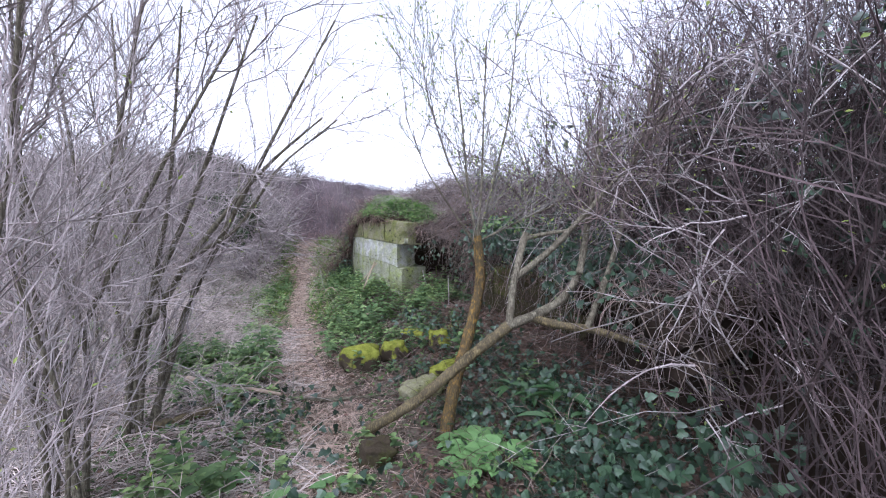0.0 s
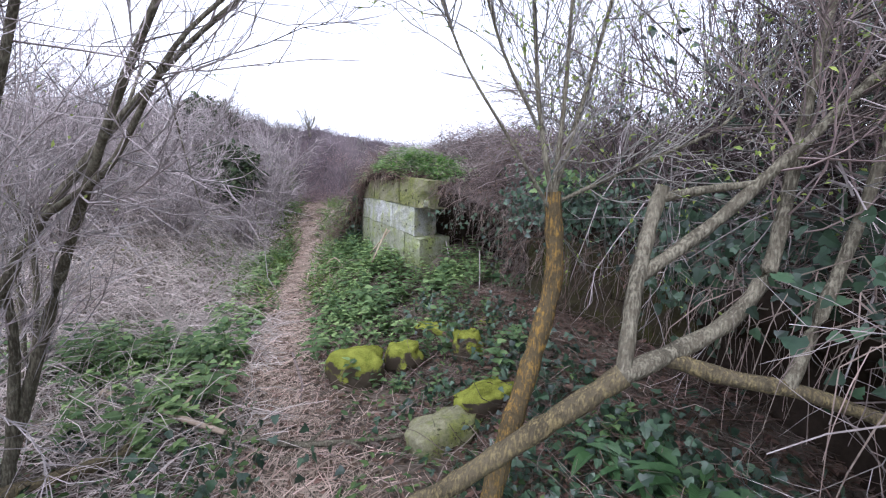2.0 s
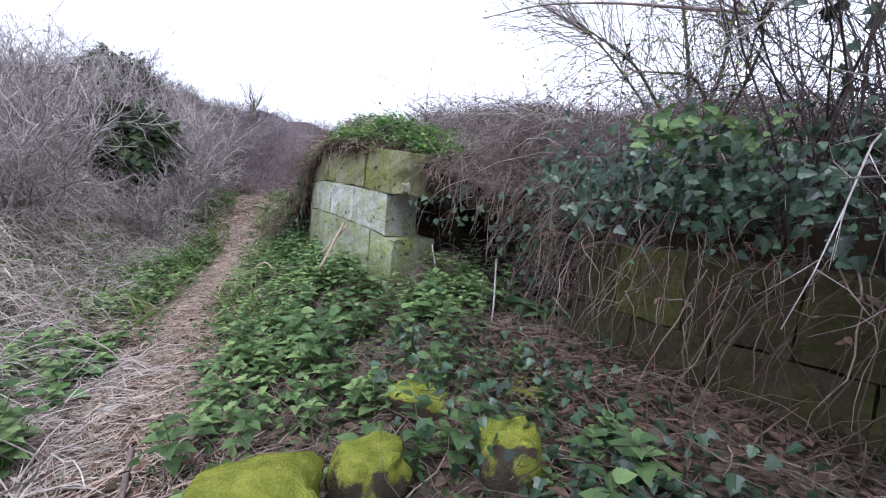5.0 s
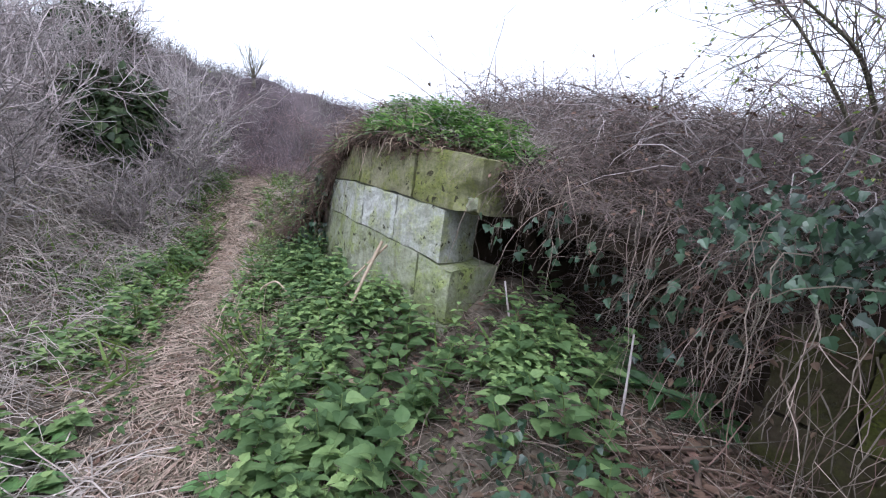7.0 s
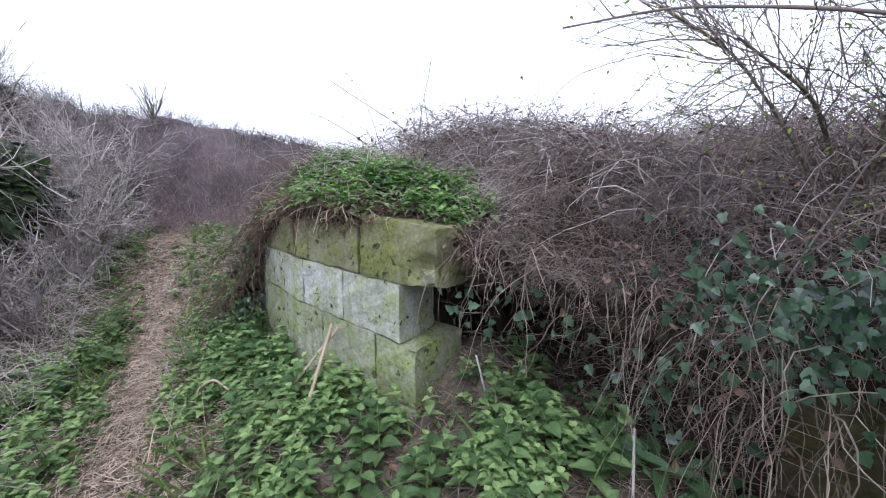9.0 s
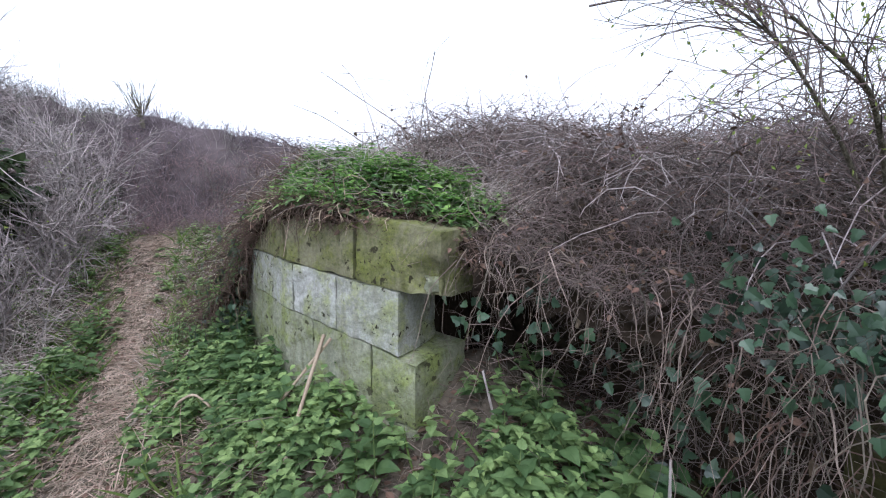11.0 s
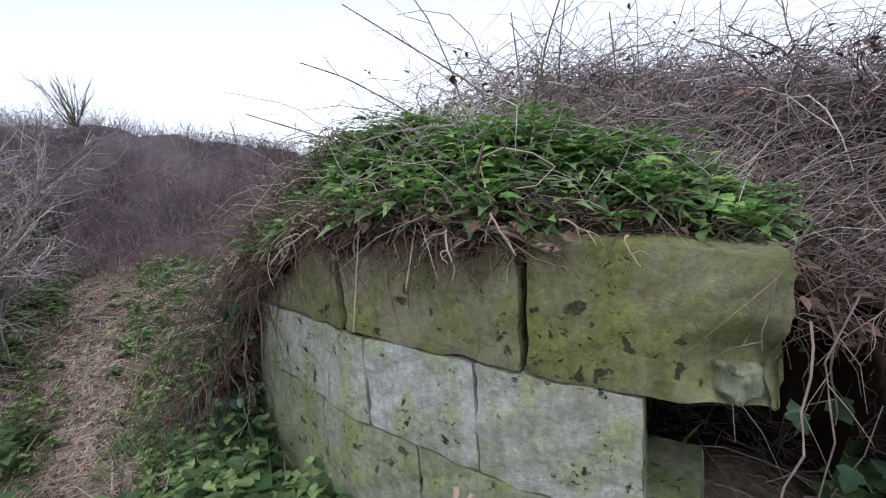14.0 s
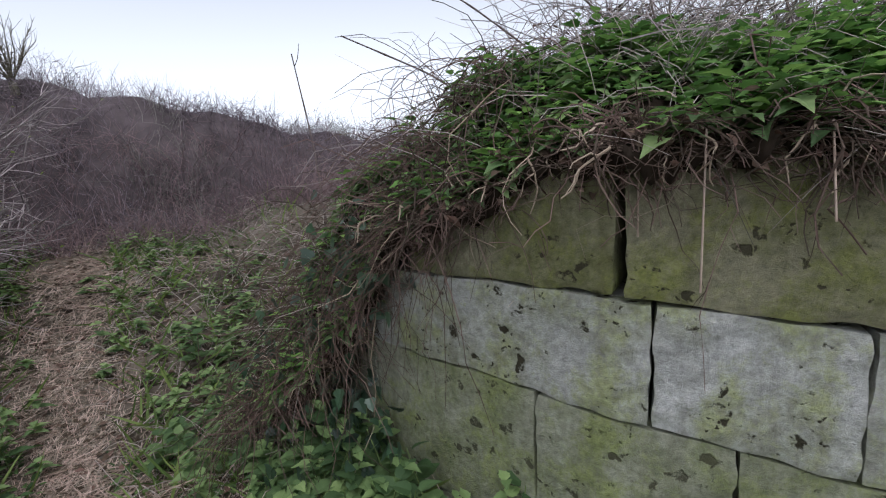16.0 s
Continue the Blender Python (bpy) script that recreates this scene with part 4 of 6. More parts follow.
tagged(b.thing("matted_canes", [CANE, BROWNLEAF, ROOTY]), "matted bramble canes and dead leaves on the bank's steep front", "bramble", kind="stuff")

# canes that hang over the hollow and the second wall
lip_pts = np.concatenate([
    np.column_stack([np.interp(u, [0, 1], [-0.38, 0.5]), np.interp(u, [0, 1], [6.98, 6.05]), np.interp(u, [0, 1], [1.42, 1.2])]) for u in [rng.uniform(0, 1, 70)]] + [
    np.column_stack([np.interp(u, [0, 1], [0.42, 1.45]), np.interp(u, [0, 1], [5.85, 3.9]), np.interp(u, [0, 1], [1.12, 1.1])]) for u in [rng.uniform(0, 1, 62)]])
n = len(lip_pts)
lip_pts += rng.normal(0, 0.09, (n, 3)) + [-0.02, 0.0, 0]
way = unit(np.column_stack([rng.normal(-0.75, 0.5, n), rng.normal(-0.45, 0.5, n), rng.normal(0.25, 0.4, n)]))
hang = grow(lip_pts, way, rng.uniform(0.2, 1.0, n) ** 1.4 * 1.0, 10, 0.3, -5.5)
low = land(hang[..., 0], hang[..., 1]) + 0.01
hang[..., 2] = np.maximum(hang[..., 2], low)
b = Batch().add(*tubes(hang, taper(n, 10, rng.uniform(0.0014, 0.0038, n), 0.4)))
forked(b, hang, 380, 0.2, 0.0013, spread=0.8, pull=-0.8)
tagged(b.thing("hanging_canes", ROOTY), "pale dead canes hanging over the hollow and brown wall", "bramble", kind="stuff")
n2 = 480
q = bank_points(n2, -0.6, 1.2, 5.6, 8.4, 0.0, 0.7)
q[:, 2] += 0.05
dense = grow(q + [0, -0.1, 0.25], unit(np.column_stack([rng.normal(-0.6, 0.6, n2), rng.normal(-0.6, 0.5, n2), rng.normal(0.1, 0.4, n2)])), rng.uniform(0.2, 0.48, n2), 8, 0.36, -1.8)
b = Batch().add(*tubes(dense, taper(n2, 8, rng.uniform(0.0016, 0.003, n2), 0.4)))
tagged(b.thing("matted_stems", CANE), "matted brown stems drooping above the dark hollow", "bramble", kind="stuff")

n = 125
u = rng.uniform(0, 1, n)
run2 = np.concatenate([[0], np.cumsum(np.hypot(*np.diff(FACE2, axis=0).T))])
x, y = np.interp(u * run2[-1], run2, FACE2[:, 0]), np.interp(u * run2[-1], run2, FACE2[:, 1])
p = grow(np.column_stack([x - 0.05, y - 0.03, rng.uniform(0.75, 1.1, n)]), unit(np.column_stack([rng.normal(-0.35, 0.4, n), rng.normal(-0.2, 0.5, n), rng.normal(-0.3, 0.4, n)])), rng.uniform(0.15, 0.85, n), 9, 0.3, -4.5)
off = (p[..., 0] - np.interp(p[..., 1], FACE2[::-1, 1][::-1], FACE2[::-1, 0][::-1]))
p[..., 0] -= np.clip(off + 0.03, 0, 1)
p[..., 2] = np.maximum(p[..., 2], land(p[..., 0], p[..., 1]) + 0.01)
m = n // 2
rad = taper(n, 9, rng.uniform(0.0015, 0.0042, n), 0.45)
b = Batch().add(*tubes(p[:m], rad[:m])).add(*tubes(p[m:], rad[m:]), 1)
lp, lw, _ = along(p, 120, 0.0, 0.4)
b.add(*scatter_leaf(SIMPLE_LEAF, lp, around(120, -0.5), facing(120, 0.8), rng.uniform(0.03, 0.06, 120)), 2)
tagged(b.thing("wall_roots", [ROOTY, DARKROOT, BROWNLEAF]), "dark roots and withered leaves hanging over the brown wall", "roots", kind="stuff")

# ---- ivy ----


def ivy_patch(name, centres, n, spread, size, label, out=(-0.8, -0.5, 0.5)):
    c = np.array(centres)[rng.integers(0, len(centres), n)]
    pos = c + rng.normal(0, 1, (n, 3)) * spread
    s = behind(pos[:, 0], pos[:, 1])
    floor_z = np.where(s > -0.1, bank_top(pos[:, 0], pos[:, 1]), land(pos[:, 0], pos[:, 1]))
    pos[:, 2] = np.maximum(pos[:, 2], floor_z + rng.uniform(0.01, 0.12, n))
    up = unit(np.array(out) + rng.normal(0, 0.45, (n, 3)))
    way = unit(np.cross(up, rng.normal(0, 1, (n, 3))) + [0, 0, -0.7])
    b = Batch().add(*scatter_leaf(IVY_LEAF, pos, way, up, rng.uniform(0.6, 1.25, n) * size))
    return tagged(b.thing(name, IVY), label, "ivy", kind="stuff")


ivy_patch("ivy", [(0.42, 5.75, 1.25), (0.58, 5.45, 1.3), (0.85, 5.05, 1.3), (0.6, 5.6, 1.3), (0.7, 5.3, 1.38), (1.0, 4.75, 1.3), (0.5, 6.1, 1.3), (1.15, 4.35, 1.3), (0.85, 5.0, 1.2), (0.75, 5.15, 1.3)], 1400, (0.17, 0.2, 0.12), 0.044, "glossy dark green ivy spilling over the brown stone wall")
ivy_patch("ivy", [(1.05, 3.9, 1.15), (1.1, 3.4, 1.15), (1.05, 2.9, 1.15), (1.0, 3.6, 1.05), (1.3, 4.1, 1.25), (1.35, 3.2, 1.25), (0.9, 2.2, 0.2), (1.3, 2.0, 0.4), (0.75, 2.6, 0.1), (0.7, 3.3, 0.1)], 1500, (0.14, 0.24, 0.13), 0.055, "dark ivy leaves over the foot of the thicket")
ivy_patch("ivy", [(-0.4, 6.9, 1.05), (-0.1, 6.8, 1.1), (0.2, 6.6, 0.9), (0.35, 6.3, 0.6), (0.3, 6.2, 0.95)], 110, (0.12, 0.12, 0.12), 0.05, "dark ivy leaves trailing over the mouth of the hollow")
ivy_patch("ivy", [(-0.2, 4.9, 0.35), (0.1, 5.2, 0.4), (0.25, 4.6, 0.35), (-0.5, 5.6, 0.3), (0.35, 4.1, 0.3)], 500, (0.2, 0.25, 0.05), 0.045, "low dark ivy creeping among stones and sticks", (0, 0, 1))
ivy_patch("ivy", [(-0.6, 2.3, 0.05), (-1.1, 2.8, 0.05), (-1.7, 3.3, 0.05), (-1.2, 3.3, 0.05), (0.1, 2.2, 0.1), (-2.0, 3.7, 0.05)], 330, (0.28, 0.25, 0.04), 0.055, "dark ivy creeping over the ground beside the path", (0, 0, 1))
ivy_patch("ivy", [(0.2, 3.2, 0.05), (0.35, 3.7, 0.05), (0.0, 3.4, 0.05), (0.4, 4.2, 0.05), (0.15, 4.4, 0.05), (-0.3, 4.25, 0.05), (0.55, 3.5, 0.05), (0.5, 2.9, 0.05), (0.5, 2.3, 0.05), (0.3, 2.0, 0.05), (0.8, 2.5, 0.05), (1.0, 2.9, 0.05), (0.95, 3.3, 0.05), (1.1, 2.3, 0.1), (0.75, 2.05, 0.05), (0.7, 2.75, 0.05), (1.2, 2.6, 0.1)], 2300, (0.17, 0.19, 0.05), 0.05, "dark ivy creeping round the mossy stones and tree feet", (0, 0, 1))
ivy_patch("ivy", [(-1.95, 8.85, 0.9), (-2.1, 9.1, 0.7), (-1.85, 8.65, 1.2), (-2.1, 8.9, 0.4), (-2.2, 9.2, 0.35), (-1.9, 8.6, 0.65), (-2.0, 8.75, 0.5)], 560, (0.08, 0.12, 0.13), 0.055, "ivy leaves at the buried end of the wall", (-0.9, -0.3, 0.3))

# ---- right-hand thicket ----
n = 1800
u = rng.uniform(0, 1, n)
y = 0.6 + u * 4.6
x = np.interp(y, BANK[::-1, 1], BANK[::-1, 0]) - 0.2 + 0.25 * ss(y, 2.2, 2.7) + rng.power(0.8, n) * 2.2
b = Batch()
base_z = np.where(behind(x, y) > -0.1, bank_top(x, y), land(x, y))
p, t = shoots(n, np.column_stack([x, y, base_z - 0.05]), rng.uniform(1.0, 2.6, n), 0.33, rng.uniform(0.003, 0.009, n), 7, 0.18)
b.add(*t)
q2 = forked(b, p, 11000, 0.5, 0.0026, k=4, lo=0.2)
forked(b, q2, 8000, 0.22, 0.0015)
tagged(b.thing("twig_thicket", SHADED_THICKET), "dense thicket of bare grey-brown twigs, coloured darker for its inner shade", "thicket", kind="stuff")
n = 150
y = rng.uniform(1.7, 4.4, n)
x = np.interp(y, BANK[::-1, 1], BANK[::-1, 0]) + rng.uniform(-0.6, 0.0, n)
p = grow(np.column_stack([x, y, rng.uniform(0.5, 2.8, n) * (1 - 0.3 * ss(y, 2.2, 2.7)) + 0.95 * ss(y, 2.2, 2.7)]), unit(rng.normal(0, 1, (n, 3)) + [-0.1, -0.2, 0.0]), rng.uniform(0.3, 1.2, n), 7, 0.2, -0.6)
p[..., 2] = np.maximum(p[..., 2], land(p[..., 0], p[..., 1]) + 0.02)
b = Batch().add(*tubes(p, taper(n, 7, rng.uniform(0.0025, 0.006, n), 0.35), 4))
forked(b, p, 1500, 0.22, 0.0016)
tagged(b.thing("pale_dead_twigs", PALETWIG), "pale dead twigs tangled in front of the thicket", "twigs", kind="stuff")
n = 2600
y = rng.uniform(0.8, 5.2, n)
x = np.interp(y, BANK[::-1, 1], BANK[::-1, 0]) - 0.05 + rng.power(0.8, n) * 1.6
lump = rough(x * 2 + 3, y * 2)
z = 0.35 + rng.uniform(0, 2.2, n) + 0.3 * lump
b = Batch().add(*scatter_leaf(IVY_LEAF, np.column_stack([x, y, z]), around(n, -0.4), unit(rng.normal(0, 0.5, (n, 3)) + [-0.6, -0.5, 0.5]), rng.uniform(0.04, 0.085, n)))
tagged(b.thing("ivy", IVY), "dark ivy grown through the depth of the thicket", "ivy", kind="stuff")
n = 700
y = rng.uniform(1.0, 5.0, n)
x = np.interp(y, BANK[::-1, 1], BANK[::-1, 0]) + rng.uniform(-0.5, 1.2, n)
b = Batch().add(*scatter_leaf(TINY_LEAF, np.column_stack([x, y, rng.uniform(1.2, 3.0, n)]), around(n, 0.3), facing(n), rng.uniform(0.02, 0.045, n)))
tagged(b.thing("young_leaves", BUD), "scattered fresh green buds in the thicket", "leaves", kind="stuff")

# ---- trees ----


def smooth_path(points, k=14):
    p = np.array(points, dtype=float)
    t = np.concatenate([[0], np.cumsum(np.linalg.norm(np.diff(p, axis=0), axis=1))])
    u = np.linspace(0, t[-1], k * (len(p) - 1) // 2 + 1)
    q = np.stack([np.interp(u, t, p[:, a]) for a in range(3)], 1)
    for _ in range(3):
        q[1:-1] = 0.25 * q[:-2] + 0.5 * q[1:-1] + 0.25 * q[2:]
    return q


def limb(points, r0, r1, mat, parent, name="limb", sides=9, knots=0.08):
    q = smooth_path(points)
    origin = np.array(parent.location)
    k = len(q)
    r = np.linspace(r0, r1, k) * (1 + knots * np.sin(np.arange(k) * 1.7 + r0 * 300) + knots * 0.6 * np.sin(np.arange(k) * 3.1))
    part(name, Batch().add(*tubes((q - origin)[None], r[None], sides)), mat, parent, smooth=True)
    return q


def twig_crown(parent, limbs, shoots_n, length, r, twigs_n, buds, mat, pull=0.8, spread=0.5, lo=0.35):
    origin = np.array(parent.location)
    k = min(len(q) for q in limbs)
    stack = np.stack([q[np.linspace(0, len(q) - 1, k).astype(int)] for q in limbs]) - origin
    b = Batch()
    q1 = forked(b, stack, shoots_n, length, r, 7, spread, 0, lo, pull, clear=origin if origin[1] < 4.5 else None)
    q2 = forked(b, q1, twigs_n, length * 0.4, r * 0.5, 4, 0.5, 0, 0.2, 0.5, clear=origin if origin[1] < 4.5 else None)
    tagged(part("crown", b, mat, parent), kind="stuff")
    if buds:
        p, w, _ = along(q2, buds, 0.3)
        part("foliage", Batch().add(*scatter_leaf(TINY_LEAF, p, unit(w + rng.normal(0, 0.6, (buds, 3))), facing(buds), rng.uniform(0.012, 0.028, buds))), BUD, parent, "tiny yellow-green spring leaves")


tree = root_empty("elder_tree", (-0.08, 3.08, 0.0), "slim tree with orange lichen on its rough trunk", "tree")
t1 = limb([(-0.1, 3.05, -0.05), (-0.02, 3.1, 0.35), (0.10, 3.17, 0.74), (0.19, 3.2, 1.1), (0.16, 3.2, 1.45)], 0.05, 0.034, ORANGE, tree, "trunk", 12)
tl = [limb([(0.16, 3.2, 1.42), (0.10, 3.25, 1.75), (0.06, 3.3, 2.3), (0.0, 3.4, 2.9)], 0.012, 0.004, GREYBARK, tree),
      limb([(0.16, 3.2, 1.42), (0.28, 3.3, 1.8), (0.42, 3.4, 2.3), (0.5, 3.5, 3.0)], 0.012, 0.004, GREYBARK, tree),
      limb([(0.17, 3.2, 1.35), (0.0, 3.1, 1.6), (-0.2, 3.1, 1.9), (-0.35, 3.2, 2.3)], 0.008, 0.003, GREYBARK, tree),
      limb([(0.16, 3.2, 1.4), (0.2, 3.25, 1.8), (0.22, 3.3, 2.3), (0.25, 3.35, 2.9)], 0.011, 0.004, GREYBARK, tree),
      limb([(0.10, 3.25, 1.7), (-0.05, 3.3, 2.0), (-0.2, 3.35, 2.5), (-0.25, 3.4, 2.9)], 0.008, 0.003, GREYBARK, tree),
      limb([(0.16, 3.2, 1.4), (0.45, 3.15, 1.55), (0.8, 3.2, 1.7), (1.1, 3.3, 2.1)], 0.009, 0.004, GREYBARK, tree)]
twig_crown(tree, tl, 200, 0.75, 0.0032, 1900, 3600, GREYSCRUB, 0.6, 0.65, 0.05)

tree = root_empty("leaning_tree", (-0.6, 3.0, 0.02), "leaning tree with a forked low limb and broken stub", "tree")
t2 = limb([(-0.66, 3.05, 0.05), (-0.5, 2.97, 0.17), (-0.28, 2.9, 0.33), (0.05, 2.82, 0.64), (0.33, 2.78, 0.88)], 0.036, 0.036, BARK, tree, "trunk", 12)
t3 = limb([(0.31, 2.78, 0.87), (0.53, 2.87, 0.93), (0.72, 2.9, 1.02), (0.83, 2.9, 1.2), (0.9, 2.95, 1.6), (1.0, 3.0, 2.2)], 0.034, 0.012, GREYBARK, tree)
t4 = limb([(0.33, 2.79, 0.87), (0.37, 2.85, 1.15), (0.44, 2.93, 1.38), (0.47, 2.94, 1.48)], 0.026, 0.024, GREYBARK, tree, "broken_stub")
t5 = limb([(0.5, 2.86, 0.91), (0.66, 2.8, 0.87), (0.86, 2.77, 0.855), (1.2, 2.68, 0.76), (1.7, 2.6, 0.6)], 0.03, 0.014, BARK, tree)
t6 = limb([(0.84, 2.77, 0.86), (0.95, 2.82, 1.1), (1.05, 2.86, 1.35), (1.15, 2.85, 1.9), (1.3, 2.8, 2.5)], 0.022, 0.01, GREYBARK, tree)
t7 = limb([(0.385, 2.87, 1.18), (0.62, 2.9, 1.35), (0.85, 2.88, 1.6), (1.13, 2.85, 1.92), (1.38, 2.85, 2.3)], 0.024, 0.012, GREYBARK, tree)
t8 = limb([(0.46, 2.94, 1.44), (0.6, 2.93, 1.47), (0.78, 2.88, 1.5)], 0.018, 0.01, GREYBARK, tree)
twig_crown(tree, [t3, t6, t7, t5], 130, 0.7, 0.0045, 1000, 900, CANE)

for (bx, by, tops, seed_r) in (
        (-2.35, 3.1, [(-2.2, 2.9, 2.9), (-1.7, 2.8, 2.9), (-1.2, 2.7, 2.8), (-2.7, 3.0, 3.0), (-0.8, 3.0, 2.9)], 0.03),
        (-2.15, 2.25, [(-2.2, 2.2, 2.9), (-1.6, 2.3, 2.8), (-1.9, 2.0, 3.0), (-2.6, 2.2, 2.9), (-1.15, 2.25, 2.5)], 0.02),
        (-1.75, 1.55, [(-1.9, 1.6, 2.7), (-1.5, 1.5, 2.6), (-2.2, 1.7, 2.6)], 0.012),
        (-3.1, 4.0, [(-3.2, 4.0, 2.8), (-2.7, 3.9, 3.0), (-3.6, 4.1, 2.9)], 0.025)):
    gz = float(land(np.array(bx), np.array(by)))
    tree = root_empty("willow_bush", (bx, by, gz), "many-stemmed leafless grey willow bush beside the path", "tree", "willow bushes by the path")
    limbs = []
    for j, (tx, ty, tz) in enumerate(tops):
        o = rng.normal(0, 0.06, 2)
        m1 = (bx + o[0] * 2 + 0.18 * (tx - bx), by + o[1] * 2 + 0.2 * (ty - by), 0.8 + rng.uniform(-0.1, 0.2))
        m2 = (bx + 0.55 * (tx - bx) + rng.normal(0, 0.06), by + 0.6 * (ty - by), 1.7 + rng.uniform(-0.15, 0.15))
        limbs.append(limb([(bx + o[0], by + o[1], gz - 0.05), m1, m2, (tx, ty, tz)], seed_r * rng.uniform(0.7, 1.1), 0.006, GREYBARK, tree, "stem", 8))
    if by > 3 and bx > -3:
        limbs.append(limb([(-2.42, 3.15, gz - 0.05), (-2.3, 3.15, 0.7), (-1.95, 3.2, 1.3), (-1.62, 3.3, 1.75), (-1.35, 3.35, 2.05), (-1.0, 3.4, 2.35)], 0.035, 0.008, GREYBARK, tree, "stem", 8))
        limbs.append(limb([(-1.95, 3.2, 1.3), (-1.55, 3.1, 1.5), (-1.2, 3.0, 1.95), (-0.8, 3.0, 2.25)], 0.016, 0.005, GREYBARK, tree, "stem", 8))
        limbs.append(limb([(-1.62, 3.3, 1.75), (-1.72, 3.6, 2.05), (-1.74, 3.78, 1.96), (-1.73, 3.87, 1.63), (-1.68, 3.92, 1.31)], 0.008, 0.003, GREYBARK, tree, "hanging_twig", 6))
    twig_crown(tree, limbs, 170, 0.95, 0.0045, 1700, 260, PALETWIG, 0.5, 0.5, 0.08)

# ---- ground cover ----


def nettle_plant(seed, height, tiers):
    local = np.random.default_rng(seed)
    plant = new("nettle")
    tagged(plant, "young bright green stinging nettle with toothed leaves", "nettle", "nettles along the path")
    lean = local.normal(0, 0.12, 2)
    zs = np.linspace(0, height, 6)
    stem = np.column_stack([lean[0] * zs ** 1.5 * 3, lean[1] * zs ** 1.5 * 3, zs - 0.02])
    part("stem", Batch().add(*tubes(stem[None], np.linspace(0.0028, 0.0014, 6)[None], 4)), GREENSTEM, plant)
    pos, way, up, size = [], [], [], []
    for i in range(tiers):
        f = (i + 0.6) / tiers
        z = height * (0.25 + 0.75 * f)
        a0 = i * np.pi / 2 + local.normal(0, 0.25)
        for k in range(2):
            a = a0 + k * np.pi + local.normal(0, 0.2)
            c = np.array([lean[0] * z ** 1.5 * 3, lean[1] * z ** 1.5 * 3, z - 0.02])
            d = np.array([np.cos(a), np.sin(a), 0.15 + 0.35 * f])
            pos.append(c + d * 0.012)
            way.append(d)
            up.append(np.array([-0.3 * np.cos(a), -0.3 * np.sin(a), 1.0]) + local.normal(0, 0.15, 3))
            size.append((0.082 - 0.04 * f) * local.uniform(0.8, 1.2))
    part("foliage", Batch().add(*scatter_leaf(NETTLE_LEAF, np.array(pos), np.array(way), np.array(up), np.array(size))), NETTLE, plant)
    return plant


nettles = [nettle_plant(60 + i, h, t) for i, (h, t) in enumerate(((0.13, 4), (0.18, 5), (0.22, 6), (0.27, 7), (0.16, 5), (0.24, 6)))]


def place_nettles(spots, n, size=1.0):
    """spots: rows of x, y, spread in x and y."""
    spots = np.array(spots)
    weight = spots[:, 2] * spots[:, 3]
    pick = rng.choice(len(spots), n, p=weight / weight.sum())
    made = 0
    for k in pick:
        x, y = spots[k, 0] + rng.normal(0, 0.5) * spots[k, 2], spots[k, 1] + rng.normal(0, 0.5) * spots[k, 3]
        if abs(x - path_x(y)) < 0.26 or behind(x, y) > -0.25 or rough(x * 2.6 + 1, y * 2.6) < -0.6:
            continue
        fx, fy = on_face(np.linspace(0, 2.9, 12), 0.0)
        if y > 6.7 and x > np.interp(y, fy, fx) - 0.03 and y < 9.3 and x < -0.4:
            continue
        z = float(land(np.array(x), np.array(y)))
        s = size * rng.uniform(0.75, 1.3)
        m = Matrix.LocRotScale((x, y, z), Euler((rng.normal(0, 0.12), rng.normal(0, 0.12), rng.uniform(0, 6.28))), (s, s, s))
        ob = copy_thing(nettles[rng.integers(0, len(nettles))], m)
        ob.matrix_basis = m
        made += 1
    return made


place_nettles([(-1.1, 6.6, 0.6, 0.6), (-0.85, 6.5, 0.5, 0.5), (-1.3, 7.1, 0.35, 0.6), (-0.1, 6.75, 0.5, 0.4), (-1.75, 7.7, 0.3, 0.7), (-2.1, 8.6, 0.4, 0.9), (-1.05, 5.7, 0.5, 0.5), (-0.5, 6.2, 0.6, 0.5)], 125, 1.35)
place_nettles([(-2.5, 5.9, 0.35, 0.5), (-3.4, 9.2, 0.5, 1.0), (-2.9, 7.2, 0.3, 0.5), (-2.9, 4.6, 0.7, 0.5), (-2.3, 4.7, 0.4, 0.6), (-1.4, 5.1, 0.25, 0.4), (-2.4, 9.8, 0.4, 0.8), (-2.0, 3.9, 0.5, 0.4), (-1.3, 2.6, 0.5, 0.4), (0.3, 3.9, 0.4, 0.3), (-0.4, 5.2, 0.4, 0.4)], 75, 1.2)
place_nettles([(-0.2, 4.85, 0.4, 0.3), (-0.75, 4.4, 0.35, 0.2), (0.1, 4.5, 0.3, 0.3)], 24, 1.0)
place_nettles([(-2.55, 4.5, 0.45, 0.3), (-2.1, 4.6, 0.4, 0.35), (-2.9, 4.3, 0.25, 0.2)], 30, 1.3)
place_nettles([(-1.8, 8.15, 0.15, 0.3), (-2.0, 8.6, 0.2, 0.3), (-1.6, 7.75, 0.15, 0.25)], 46, 1.3)
for i, ob in enumerate(nettles):
    x, y = (-1.25, -0.95, -1.45, -0.7, -1.0, -0.2)[i], (6.2, 6.4, 6.75, 6.6, 6.0, 6.5)[i]
    ob.location = (x, y, float(land(np.array(x), np.array(y))))

